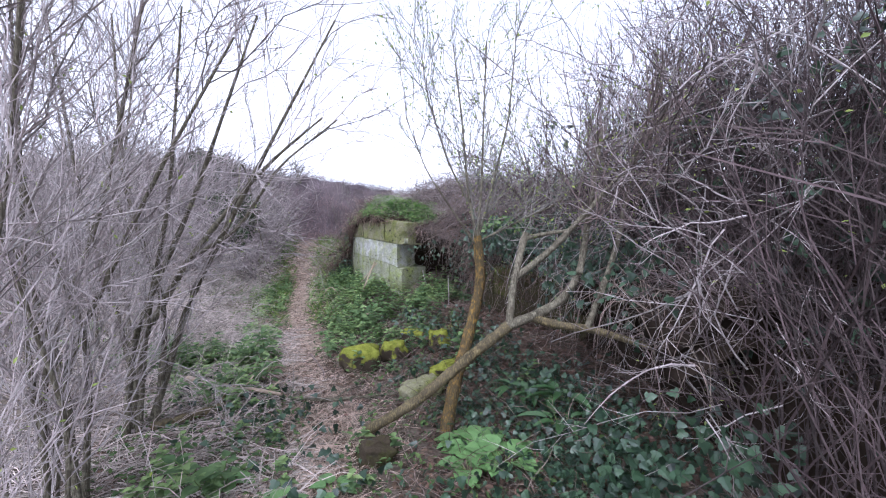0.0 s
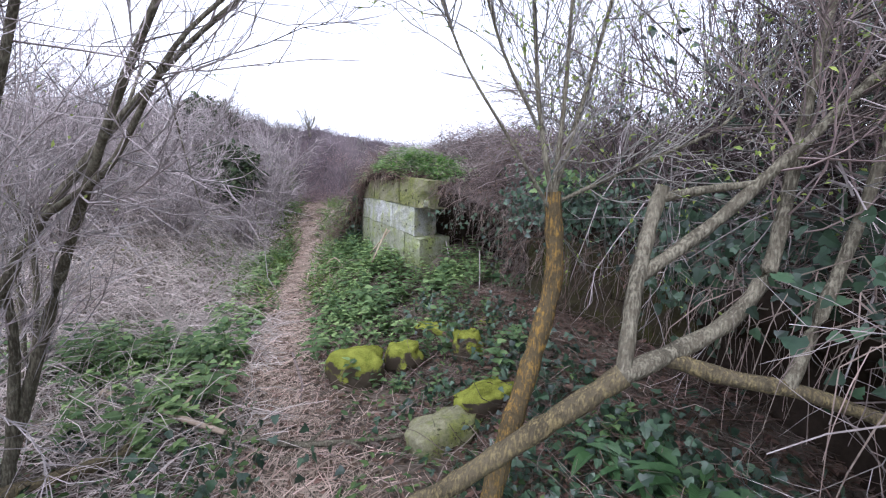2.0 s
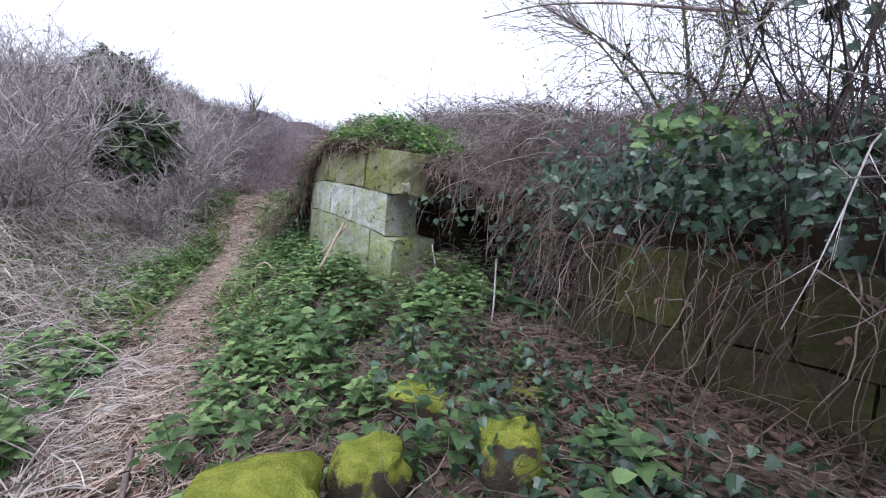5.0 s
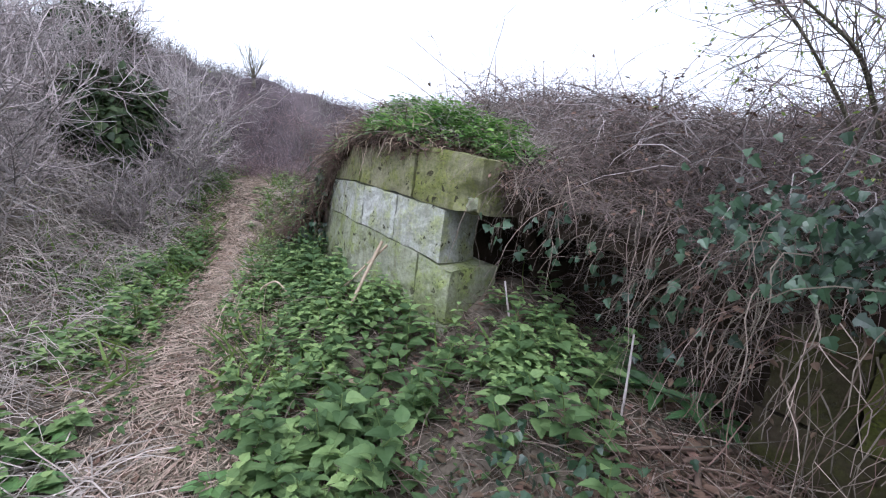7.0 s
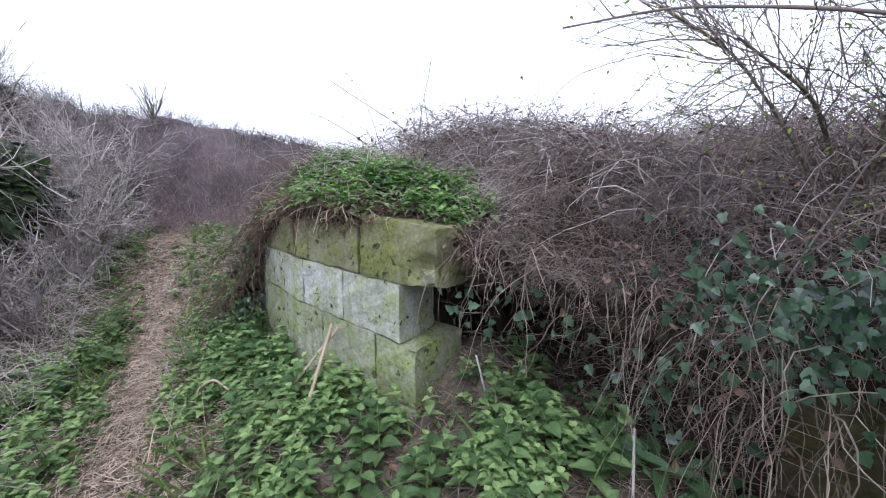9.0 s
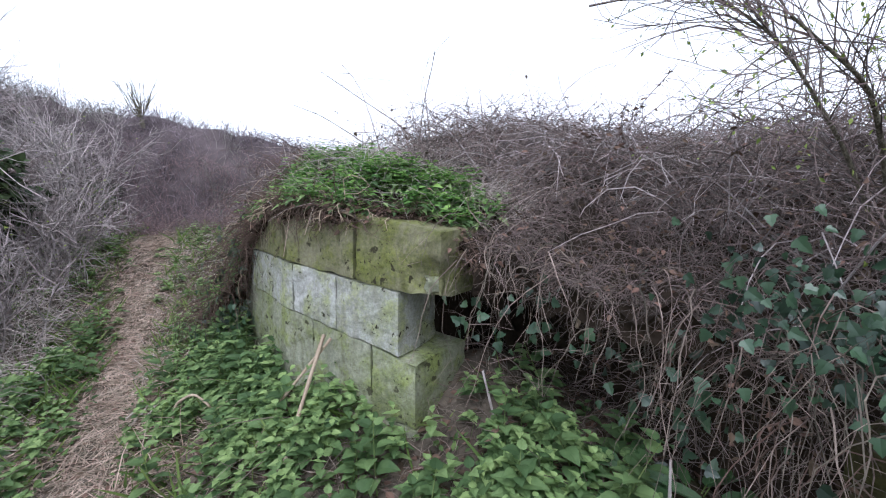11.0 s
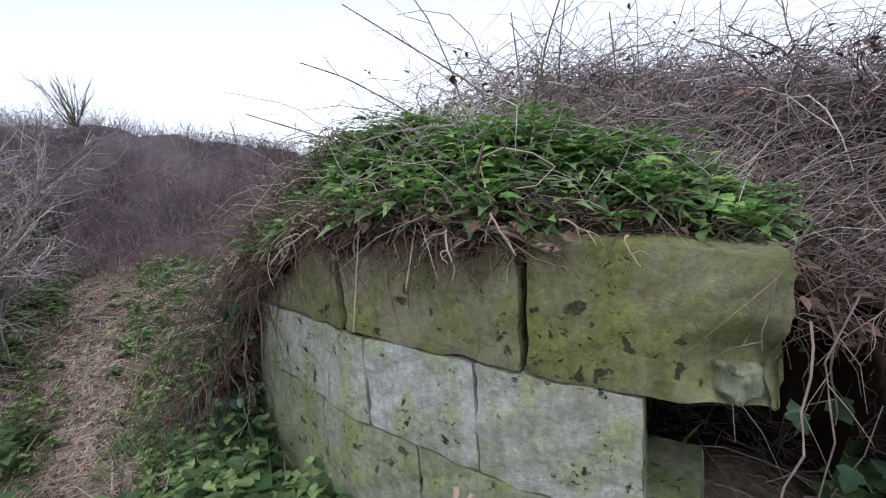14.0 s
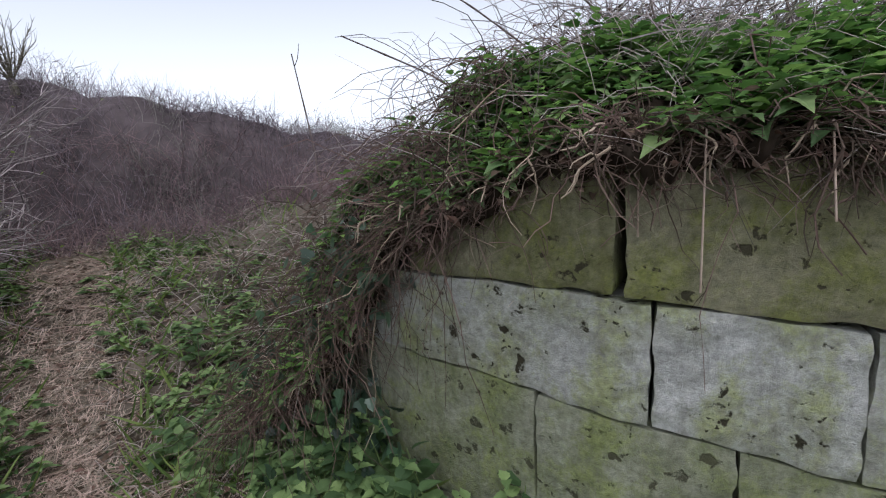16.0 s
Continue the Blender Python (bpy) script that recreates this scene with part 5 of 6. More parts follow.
def nettle_stuff(spots, n, name, label, tall=1.0, gaps=-0.3):
    """Many small nettle tops in one mesh."""
    spots = np.array(spots)
    weight = spots[:, 2] * spots[:, 3]
    k = rng.choice(len(spots), n, p=weight / weight.sum())
    x = spots[k, 0] + rng.normal(0, 0.55, n) * spots[k, 2]
    y = spots[k, 1] + rng.normal(0, 0.55, n) * spots[k, 3]
    fx, fy = on_face(np.linspace(0, 2.9, 12), np.zeros(12))
    ok = (np.abs(x - path_x(y)) > (0.22 + 0.2 * (rough(x * 2, y * 2) + 0.2)) * (1 - 0.5 * ss(y, 6.5, 9.5))) & (rough(x * 2.6 + 1, y * 2.6) > gaps) & (behind(x, y) < -0.2) & ~((y > 6.7) & (y < 9.4) & (x > np.interp(y, fy, fx) - 0.03) & (x < -0.4))
    x, y = x[ok], y[ok]
    n = len(x)
    top = rng.uniform(0.05, 0.22, n) * tall
    pos, way, up, size = [], [], [], []
    for i in range(8):
        a = (i % 2) * np.pi + (i // 2) * np.pi / 2 + rng.normal(0, 0.3, n)
        f = (i // 2) / 4
        pos.append(np.column_stack([x, y, land(x, y) + top * (0.45 + 0.55 * f)]))
        way.append(np.column_stack([np.cos(a), np.sin(a), np.full(n, 0.1 + 0.3 * f)]))
        up.append(np.column_stack([-0.3 * np.cos(a), -0.3 * np.sin(a), np.ones(n)]) + rng.normal(0, 0.15, (n, 3)))
        size.append((0.079 - 0.04 * f) * rng.uniform(0.6, 1.25, n))
    b = Batch()
    for lot, slot in ((slice(0, 4), 0), (slice(4, 8), 1)):
        b.add(*scatter_leaf(NETTLE_LITE, np.concatenate(pos[lot]), np.concatenate(way[lot]), np.concatenate(up[lot]), np.concatenate(size[lot])), slot)
    return tagged(b.thing(name, [NETTLE, YOUNGNETTLE]), label, "nettles", kind="stuff")


nettle_stuff([(-1.1, 6.6, 0.7, 0.7), (-1.4, 7.2, 0.35, 0.6), (-0.1, 6.75, 0.5, 0.4), (-1.8, 7.9, 0.3, 0.8), (-2.2, 8.8, 0.4, 0.9), (-1.05, 5.7, 0.5, 0.5), (-0.5, 6.25, 0.4, 0.35), (-2.1, 8.4, 0.3, 0.5), (-0.25, 6.5, 0.4, 0.3), (-0.9, 6.3, 0.4, 0.4)], 980, "nettle_bed", "dense bed of young nettles between path and wall", 1.15, -0.15)
nettle_stuff([(-1.25, 7.0, 0.3, 0.3), (-1.5, 7.4, 0.2, 0.35), (-1.75, 7.9, 0.2, 0.4), (-1.95, 8.5, 0.2, 0.4), (-0.9, 6.8, 0.25, 0.25), (-2.05, 9.1, 0.25, 0.4)], 270, "nettle_bed", "tall nettles crowded against the wall foot", 1.8)
nettle_stuff([(-2.55, 5.9, 0.35, 0.5), (-3.5, 9.2, 0.5, 1.1), (-2.9, 7.2, 0.3, 0.5), (-2.9, 4.7, 0.8, 0.6), (-2.3, 4.7, 0.4, 0.6), (-1.45, 5.3, 0.25, 0.5), (-2.5, 10.2, 0.4, 0.9), (-2.0, 3.9, 0.5, 0.4), (-1.3, 2.6, 0.6, 0.5), (-4.2, 11.5, 0.5, 1.0), (-3.2, 8.3, 0.5, 0.7), (-2.7, 4.7, 0.5, 0.4)], 800, "nettle_bed", "patches of young nettles beside the path")

nettle_stuff([(-2.35, 9.6, 0.35, 0.7), (-2.9, 10.6, 0.4, 0.8), (-2.2, 10.4, 0.4, 0.8), (-3.0, 11.8, 0.5, 0.8)], 170, "nettle_bed", "scattered nettles in the grass beyond the wall", 1.0, -0.05)

# low green leaves everywhere off the path
n = 11500
y = rng.uniform(2.0, 13, n)
side = rng.uniform(0, 1, n) < 0.5
d = np.where(side, rng.uniform(0.1, 1.9, n), -rng.uniform(0.12, 1.5, n))
x = path_x(y) + d
pos = np.column_stack([x, y, land(x, y) + rng.uniform(0.0, 0.07, n)])
ok = (behind(x, y) < -0.2) & (rough(x * 1.3 + 5, y * 1.3) > -0.1)
pos = pos[ok]
n = len(pos)
b = Batch().add(*scatter_leaf(SIMPLE_LEAF, pos, around(n, 0.35), facing(n, 0.5), rng.uniform(0.03, 0.06, n)))
tagged(b.thing("low_herbs", HERB), "low green weed leaves on both sides of the path", "weeds", kind="stuff")

# greenery on the cap
n = 1150
s, w = rng.uniform(0.12, 2.85, n), rng.power(1.0, n) * 0.72 - 0.05
lump = 0.5 + 0.35 * np.sin(5.3 * s + 1) * np.cos(4 * w + 2 * s) * (1 - 0.6 * ss(s, 1.8, 2.3)) + 0.3 * np.sin(13 * s + 9 * w) * np.sin(11 * w - 4 * s)
ok = rng.uniform(0, 1, n) < 0.06 + 1.25 * np.clip(lump, 0, 1)
s, w, lump = s[ok], w[ok] + cap_shift(s[ok]), lump[ok]
n = len(s)
x, y = on_face(s, w + 0.02)
top = rng.uniform(0.03, 0.16, n) * (0.5 + 0.9 * np.clip(lump, 0, 1))
tilt = rng.normal(0, 0.25, (n, 2)) - np.column_stack([np.full(n, 0.25), np.full(n, 0.2)]) * (1 - ss(w - cap_shift(s), 0.0, 0.15))[:, None]
pos, way, up, size = [], [], [], []
for i in range(10):
    f = (i // 2) / 5
    a = (i % 2) * np.pi + (i // 2) * np.pi / 2 + x * 37 + rng.normal(0, 0.3, n)
    h = top * (0.3 + 0.75 * f)
    pos.append(np.column_stack([x + tilt[:, 0] * h + 0.012 * np.cos(a), y + tilt[:, 1] * h + 0.012 * np.sin(a), cap_height(s, w) + h]))
    way.append(np.column_stack([np.cos(a), np.sin(a), np.full(n, -0.1 + 0.75 * f)]))
    up.append(np.column_stack([-0.3 * np.cos(a), -0.3 * np.sin(a), np.ones(n)]) + rng.normal(0, 0.2, (n, 3)))
    size.append((0.086 - 0.046 * f) * rng.uniform(0.7, 1.2, n))
b = Batch()
for lot, slot in ((slice(0, 4), 1), (slice(4, 10), 0)):
    b.add(*scatter_leaf(CAP_LEAF, np.concatenate(pos[lot]), np.concatenate(way[lot]), np.concatenate(up[lot]), np.concatenate(size[lot])), slot)
tagged(b.thing("cap_nettles", [CAPGREEN, NETTLE]), "bright green nettles growing on top of the wall", "nettles", kind="stuff")

# single pale roots that fork over the edge of the wall, and two straight dry stalks
for j, (s0, long, thick) in enumerate(((0.75, 0.16, 0.004), (0.88, 0.2, 0.0045), (0.93, 0.13, 0.004), (1.02, 0.1, 0.003), (1.18, 0.14, 0.0035), (1.34, 0.2, 0.0042), (1.42, 0.13, 0.0035), (1.55, 0.17, 0.0035), (1.68, 0.15, 0.004), (1.82, 0.2, 0.004), (1.95, 0.18, 0.004), (0.45, 0.1, 0.003), (0.6, 0.12, 0.003), (2.1, 0.22, 0.0035))):
    fx, fy = on_face(np.array(s0), np.array(-0.035))
    start = np.array([float(fx), float(fy), float(cap_height(np.array(s0), np.array(0.0))) + rng.uniform(-0.01, 0.05)])
    root = root_empty("hanging_root", start, "pale crooked root hanging over the wall's edge", "root", "roots over the wall")
    q = grow(np.zeros((1, 3)), [[rng.normal(-0.35, 0.5), rng.normal(-0.45, 0.4), rng.uniform(-0.2, 0.35)]], [long], 9, 0.32, -2.6)
    part("stem", Batch().add(*tubes(q, taper(1, 9, thick, 0.4), 5)), ROOT, root, smooth=True)
    for u in (3, 5):
        d = unit(q[0, u] - q[0, u - 1] + rng.normal(0, 0.012, 3))
        part("side_root", Batch().add(*tubes(grow(q[:, u], d[None] + rng.normal(0, 0.45, (1, 3)), [long * 0.45], 6, 0.25, -2.0), taper(1, 6, thick * 0.65, 0.4), 4)), ROOT, root, smooth=True)
for s0, long, bend in ((1.18, 0.3, 0.05), (1.3, 0.2, -0.04), (0.98, 0.16, 0.05)):
    fx, fy = on_face(np.array(s0), np.array(-0.03))
    start = np.array([float(fx), float(fy), float(cap_height(np.array(s0), np.array(0.0)))])
    stalk = root_empty("dry_stalk", start, "straight pale dry stalk hanging down the wall face", "stalk", "stalks on the wall")
    zz = np.linspace(0.02, -long, 8)
    part("stem", Batch().add(*tubes(np.column_stack([bend * zz / long - 0.01, bend * zz / long * 0.8 - 0.02, zz])[None], np.full((1, 8), 0.0022), 5)), STRAW, stalk, smooth=True)
# the thick root lying on the wall top
rs = np.linspace(0.86, 0.62, 12)
fx, fy = on_face(rs, -0.012 + 0.02 * np.sin(rs * 40))
rz = cap_height(rs, np.zeros(12)) + 0.012 * np.cos(rs * 30) + np.linspace(0.03, -0.035, 12)
base = np.array([fx[0], fy[0], rz[0]])
root = root_empty("thick_root", base, "thick pale twisted root lying on the wall top", "root")
part("stem", Batch().add(*tubes((np.column_stack([fx, fy, rz]) - base)[None], np.linspace(0.008, 0.011, 12)[None], 7)), ROOT, root, smooth=True)
part("side_root", Batch().add(*tubes((np.column_stack([fx - 0.008 * np.sin(rs * 60), fy - 0.008, rz + 0.009 * np.cos(rs * 60)]) - base)[None], np.linspace(0.005, 0.006, 12)[None], 6)), ROOTY, root, smooth=True)

n = 2300
s, w = rng.uniform(0.0, 2.9, n), rng.power(1.8, n) * 1.0 - 0.03
w = w + cap_shift(s)
x, y = on_face(s, w)
p = grow(np.column_stack([x, y, cap_height(s, w)]), around(n, 0.7, 0.5), rng.uniform(0.12, 0.5, n), 5, 0.24, -1.2)
b = Batch().add(*tubes(p, taper(n, 5, 0.0016, 0.3)))
tagged(b.thing("cap_straw", DEADGRASS), "dry grass stalks sticking out of the turf cap", "grass", kind="stuff")

# litter along the lip of the cap
n = 2600
s = rng.uniform(0.0, 2.6, n)
w = cap_shift(s) + rng.normal(0.0, 0.035, n)
x, y = on_face(s, w)
z = cap_height(s, w) + rng.normal(-0.01, 0.035, n)
b = Batch().add(*scatter_leaf(SIMPLE_LEAF, np.column_stack([x, y, z])[:1100], around(1100, -0.3), facing(1100, 0.8), rng.uniform(0.02, 0.05, 1100)))
p = grow(np.column_stack([x, y, z])[1100:], unit(rng.normal(0, 1, (n - 1100, 3)) * [1, 1, 0.5]), rng.uniform(0.06, 0.25, n - 1100), 6, 0.4, -0.8)
b.add(*tubes(p, taper(n - 1100, 6, rng.uniform(0.001, 0.0026, n - 1100), 0.5)), 1)
tagged(b.thing("lip_litter", [BROWNLEAF, DARKROOT]), "dead leaves and fine dark roots along the turf's edge", "litter", kind="stuff")

# roots over the face
n = 430
s = rng.uniform(0.62, 2.9, n)
x, y = on_face(s, cap_shift(s) - 0.01)
start = np.column_stack([x, y, cap_height(s, cap_shift(s) - 0.03) + rng.uniform(-0.05, 0.06, n)])
fx, fy = on_face(s, np.full(n, -1.0))
outward = unit(np.column_stack([fx - x, fy - y, np.zeros(n)]))
long = np.where(rng.uniform(0, 1, n) < 0.1, 0.45, 0.15) * rng.uniform(0.6, 1.2, n) * np.where(s > 2.0, 1.7, 1)
p = grow(start, unit(outward * 0.45 + rng.normal(0, 0.8, (n, 3)) + [0, 0, 0.15]), long, 8, 0.5, -1.9)
rad = taper(n, 8, rng.uniform(0.0013, 0.004, n), 0.4)
pale = n // 4
b = Batch().add(*tubes(p[:pale], rad[:pale], 4)).add(*tubes(p[pale:], rad[pale:], 4), 1)
forked(b, p, 500, 0.1, 0.001, pull=-1, slot=1)
tagged(b.thing("hanging_roots", [ROOT, DARKROOT]), "pale roots and dry stems hanging over the wall face", "roots", kind="stuff")
n = 1300
s = rng.uniform(1.75, 3.15, n)
w = rng.uniform(-0.1, 0.4, n) + cap_shift(s)
x, y = on_face(s, w)
p = grow(np.column_stack([x, y, cap_height(s, w) + rng.uniform(-0.1, 0.12, n)]), unit(rng.normal(0, 1, (n, 3)) + [-0.5, -0.4, 0.1]), rng.uniform(0.15, 0.6, n), 7, 0.28, -2.4)
p[..., 2] = np.maximum(p[..., 2], land(p[..., 0], p[..., 1]) + 0.01)
b = Batch().add(*tubes(p, taper(n, 7, rng.uniform(0.0014, 0.003, n), 0.4)))
tagged(b.thing("matted_roots", DARKROOT), "matted brown roots draped over the wall's buried end", "roots", kind="stuff")

# straw on the path
n = 15000
y = rng.uniform(-0.5, 14, n)
y = np.where(rng.uniform(0, 1, n) < 0.85, rng.uniform(2.0, 11.8, n), y)
x = path_x(y) + rng.normal(0, 0.3, n) * (1 + 0.7 * rough(np.zeros(n), y * 1.6)) * (1 - 0.2 * ss(y, 6.5, 9.5)) + 0.1 * np.sin(y * 2.3)
a = rng.normal(0.35, 0.9, n)
way = np.column_stack([np.sin(-a), np.cos(a), rng.normal(0, 0.08, n)])
p = grow(np.column_stack([x, y, land(x, y) + rng.uniform(0.002, 0.02, n)]), way, rng.uniform(0.05, 0.26, n), 3, 0.14)
p[..., 2] = np.clip(p[..., 2], land(p[..., 0], p[..., 1]) + 0.002, land(p[..., 0], p[..., 1]) + 0.035)
b = Batch().add(*tubes(p, taper(n, 3, rng.uniform(0.0015, 0.004, n), 0.6)))
tagged(b.thing("path_straw", STRAW), "trampled dry straw stalks covering the path", "straw", kind="stuff")
n = 14000
y = rng.uniform(1.0, 12, n)
x = path_x(y) + rng.normal(0.5, 1.1, n)
ok = behind(x, y) < 0.05
x, y = x[ok], y[ok]
n = len(x)
b = Batch().add(*scatter_leaf(TINY_LEAF, np.column_stack([x, y, land(x, y) + rng.uniform(0.003, 0.02, n)]), around(n, 0, 0.15), facing(n, 0.35), rng.uniform(0.025, 0.07, n)))
tagged(b.thing("leaf_litter", BROWNLEAF), "brown dead leaves lying on the earth", "leaves", kind="stuff")

# pale stalks and straw beside the near path
n = 5000
y = rng.uniform(1.8, 6.0, n)
x = path_x(y) - 0.15 - rng.power(0.8, n) * 2.0
ok = rough(x * 1.6, y * 1.6) > -0.35
x, y = x[ok], y[ok]
n = len(x)
p = grow(np.column_stack([x, y, land(x, y) + 0.01]), unit(np.column_stack([rng.normal(0.3, 0.9, n), rng.normal(0, 0.8, n), rng.uniform(0.0, 0.35, n)])), rng.uniform(0.12, 0.5, n), 4, 0.16, -1.4)
p[..., 2] = np.maximum(p[..., 2], land(p[..., 0], p[..., 1]) + 0.006)
b = Batch().add(*tubes(p, taper(n, 4, rng.uniform(0.0022, 0.0045, n), 0.5)))
tagged(b.thing("flattened_straw", DEADGRASS), "pale flattened straw and stalks beside the path", "straw", kind="stuff")

n = 2200
y = rng.uniform(7.2, 12.5, n)
x = path_x(y) + 0.1 + rng.power(0.9, n) * 1.1
ok = (behind(x, y) < -0.2) & (rough(x * 2.2, y * 2.2) > 0.0)
x, y = x[ok], y[ok]
n = len(x)
p = grow(np.column_stack([x, y, land(x, y) + 0.02]), unit(np.column_stack([rng.normal(0, 0.9, n), rng.normal(0, 0.8, n), rng.uniform(0.0, 0.4, n)])), rng.uniform(0.1, 0.35, n), 4, 0.18, -1.2)
p[..., 2] = np.maximum(p[..., 2], land(p[..., 0], p[..., 1]) + 0.01)
b = Batch().add(*tubes(p, taper(n, 4, rng.uniform(0.002, 0.004, n), 0.5)))
tagged(b.thing("flattened_straw", STRAW), "brown straw lying among the grass beyond the wall", "straw", kind="stuff")

# dry blades among the far grass
n = 2600
y = rng.uniform(8.5, 15, n)
x = path_x(y) + rng.uniform(0.2, 1.9, n)
ok = behind(x, y) < -0.1
x, y = x[ok], y[ok]
n = len(x)
p = grow(np.column_stack([x, y, land(x, y)]), around(n, 0.8, 0.4), rng.uniform(0.12, 0.4, n), 5, 0.2, -1.8)
b = Batch().add(*tubes(p, taper(n, 5, rng.uniform(0.0018, 0.0035, n), 0.4)))
tagged(b.thing("dry_blades", DEADGRASS), "bleached dry blades standing in the grass", "grass", kind="stuff")

# small dead sticks lying about off the path
n = 2800
y = rng.uniform(1.5, 7.5, n)
x = path_x(y) + np.where(rng.uniform(0, 1, n) < 0.6, rng.uniform(0.2, 2.6, n), -rng.uniform(0.2, 1.6, n))
ok = behind(x, y) < 0.0
x, y = x[ok], y[ok]
n = len(x)
p = grow(np.column_stack([x, y, land(x, y) + 0.02]), around(n, 0.15, 0.2), rng.uniform(0.1, 0.55, n), 6, 0.2, -0.5)
p[..., 2] = np.maximum(p[..., 2], land(p[..., 0], p[..., 1]) + 0.006)
b = Batch().add(*tubes(p, taper(n, 6, rng.uniform(0.0015, 0.0045, n), 0.5), 3))
tagged(b.thing("dead_sticks", ROOTY), "thin dead sticks and stems strewn over the earth", "sticks", kind="stuff")

# dead leaves and stems under the nettles
n = 6500
x, y = rng.uniform(-1.5, 1.1, n), rng.uniform(3.6, 7.3, n)
ok = (behind(x, y) < 0.0) & (x - path_x(y) > 0.2) & ((y > 5.6) | (x < 0.3)) & (rng.uniform(0, 1, n) < 0.75)
x, y = x[ok], y[ok]
n = len(x)
m = n // 2
b = Batch().add(*scatter_leaf(SIMPLE_LEAF, np.column_stack([x, y, land(x, y) + rng.uniform(0.003, 0.03, n)])[:m], around(m, 0.1, 0.25), facing(m, 0.5), rng.uniform(0.03, 0.08, m)))
p = grow(np.column_stack([x, y, land(x, y) + 0.015])[m:], around(n - m, 0.1, 0.15), rng.uniform(0.08, 0.4, n - m), 5, 0.25, -0.3)
p[..., 2] = np.maximum(p[..., 2], land(p[..., 0], p[..., 1]) + 0.005)
b.add(*tubes(p, taper(n - m, 5, rng.uniform(0.0015, 0.004, n - m), 0.5)), 1)
tagged(b.thing("undergrowth_litter", [BROWNLEAF, ROOTY]), "dead leaves and broken stems lying under the nettles", "litter", kind="stuff")

# dark litter at the foot of the second wall and round the trees
n = 5200
y = rng.uniform(2.2, 5.9, n)
x = -0.2 + rng.uniform(0, 1, n) * (np.interp(y, BANK[::-1, 1], BANK[::-1, 0]) + 0.2)
z = land(x, y) + rng.uniform(0.004, 0.03, n)
m = 3400
b = Batch().add(*scatter_leaf(SIMPLE_LEAF, np.column_stack([x, y, z])[:m], around(m, 0.1, 0.25), facing(m, 0.5), rng.uniform(0.035, 0.085, m)))
p = grow(np.column_stack([x, y, z + 0.01])[m:], around(n - m, 0.12, 0.15), rng.uniform(0.1, 0.5, n - m), 6, 0.28, -0.4)
p[..., 2] = np.maximum(p[..., 2], land(p[..., 0], p[..., 1]) + 0.005)
b.add(*tubes(p, taper(n - m, 6, rng.uniform(0.0015, 0.004, n - m), 0.5)), 1)
tagged(b.thing("wall_foot_litter", [BROWNLEAF, DARKROOT]), "dark dead leaves and roots at the brown wall's foot", "litter", kind="stuff")

# dry grass lying on the left side
n = 9500
y = rng.uniform(3.5, 12.5, n)
d = 0.75 + rng.power(0.9, n) * 2.8
x = path_x(y) - d
p = grow(np.column_stack([x, y, land(x, y)]), unit(np.column_stack([rng.normal(0.45, 0.8, n), rng.normal(-0.2, 0.7, n), rng.uniform(0.25, 1.3, n)])), rng.uniform(0.2, 0.75, n), 5, 0.19, -2.6)
p[..., 2] = np.maximum(p[..., 2], land(p[..., 0], p[..., 1]) + 0.01)
b = Batch().add(*tubes(p, taper(n, 5, rng.uniform(0.0018, 0.0038, n), 0.4)))
tagged(b.thing("dead_grass", DEADGRASS), "pale dead grass flattened over the bank", "grass", kind="stuff")
n = 6500
y = rng.uniform(6.5, 18, n)
x = path_x(y) + rng.normal(0.2, 0.9, n)
ok = (behind(x, y) < -0.2) & (np.abs(x - path_x(y)) > 0.22) & (rough(x * 1.8, y * 1.8) > -0.3)
x, y = x[ok], y[ok]
n = len(x)
b = Batch().add(*scatter_leaf(BLADE, np.column_stack([x, y, land(x, y)]), around(n, 0.9, 0.5), around(n), rng.uniform(0.1, 0.3, n)))
tagged(b.thing("grass", GRASS), "tufts of green grass beside the far path", "grass", kind="stuff")

# ---- stones ----


def lump(size, seed):
    local = np.random.default_rng(seed)
    th, ph = np.meshgrid(np.linspace(0, 2 * np.pi, 29)[:-1], np.linspace(0.0005, np.pi - 0.0005, 16), indexing="ij")
    q = np.stack([np.sin(ph) * np.cos(th), np.sin(ph) * np.sin(th), np.cos(ph)], -1)
    q = np.sign(q) * np.abs(q) ** 0.5
    for f, amp in ((2.2, 0.16), (4.5, 0.10), (9, 0.05), (17, 0.035)):
        k = local.normal(0, 1, (3, 3)) * f
        q = q * (1 + amp * np.sin(q @ k[0] + local.uniform(0, 6)) * np.sin(q @ k[1] + 1))[..., None]
    v = (q * np.array(size) / 2).reshape(-1, 3)
    i = np.arange(28 * 16).reshape(28, 16)
    j = np.roll(i, -1, axis=0)
    f = np.stack([i[:, :-1], i[:, 1:], j[:, 1:], j[:, :-1]], -1).reshape(-1, 4)
    return v, f


def boulder(place, size, seed, label, mat, turn=0.0):
    local = np.random.default_rng(seed)
    ob = Batch().add(*lump(size, seed)).thing("boulder", mat, smooth=True)
    ob.matrix_basis = pose(*place, local.normal(0, 6), local.normal(0, 6), turn)
    return tagged(ob, label, "stone")


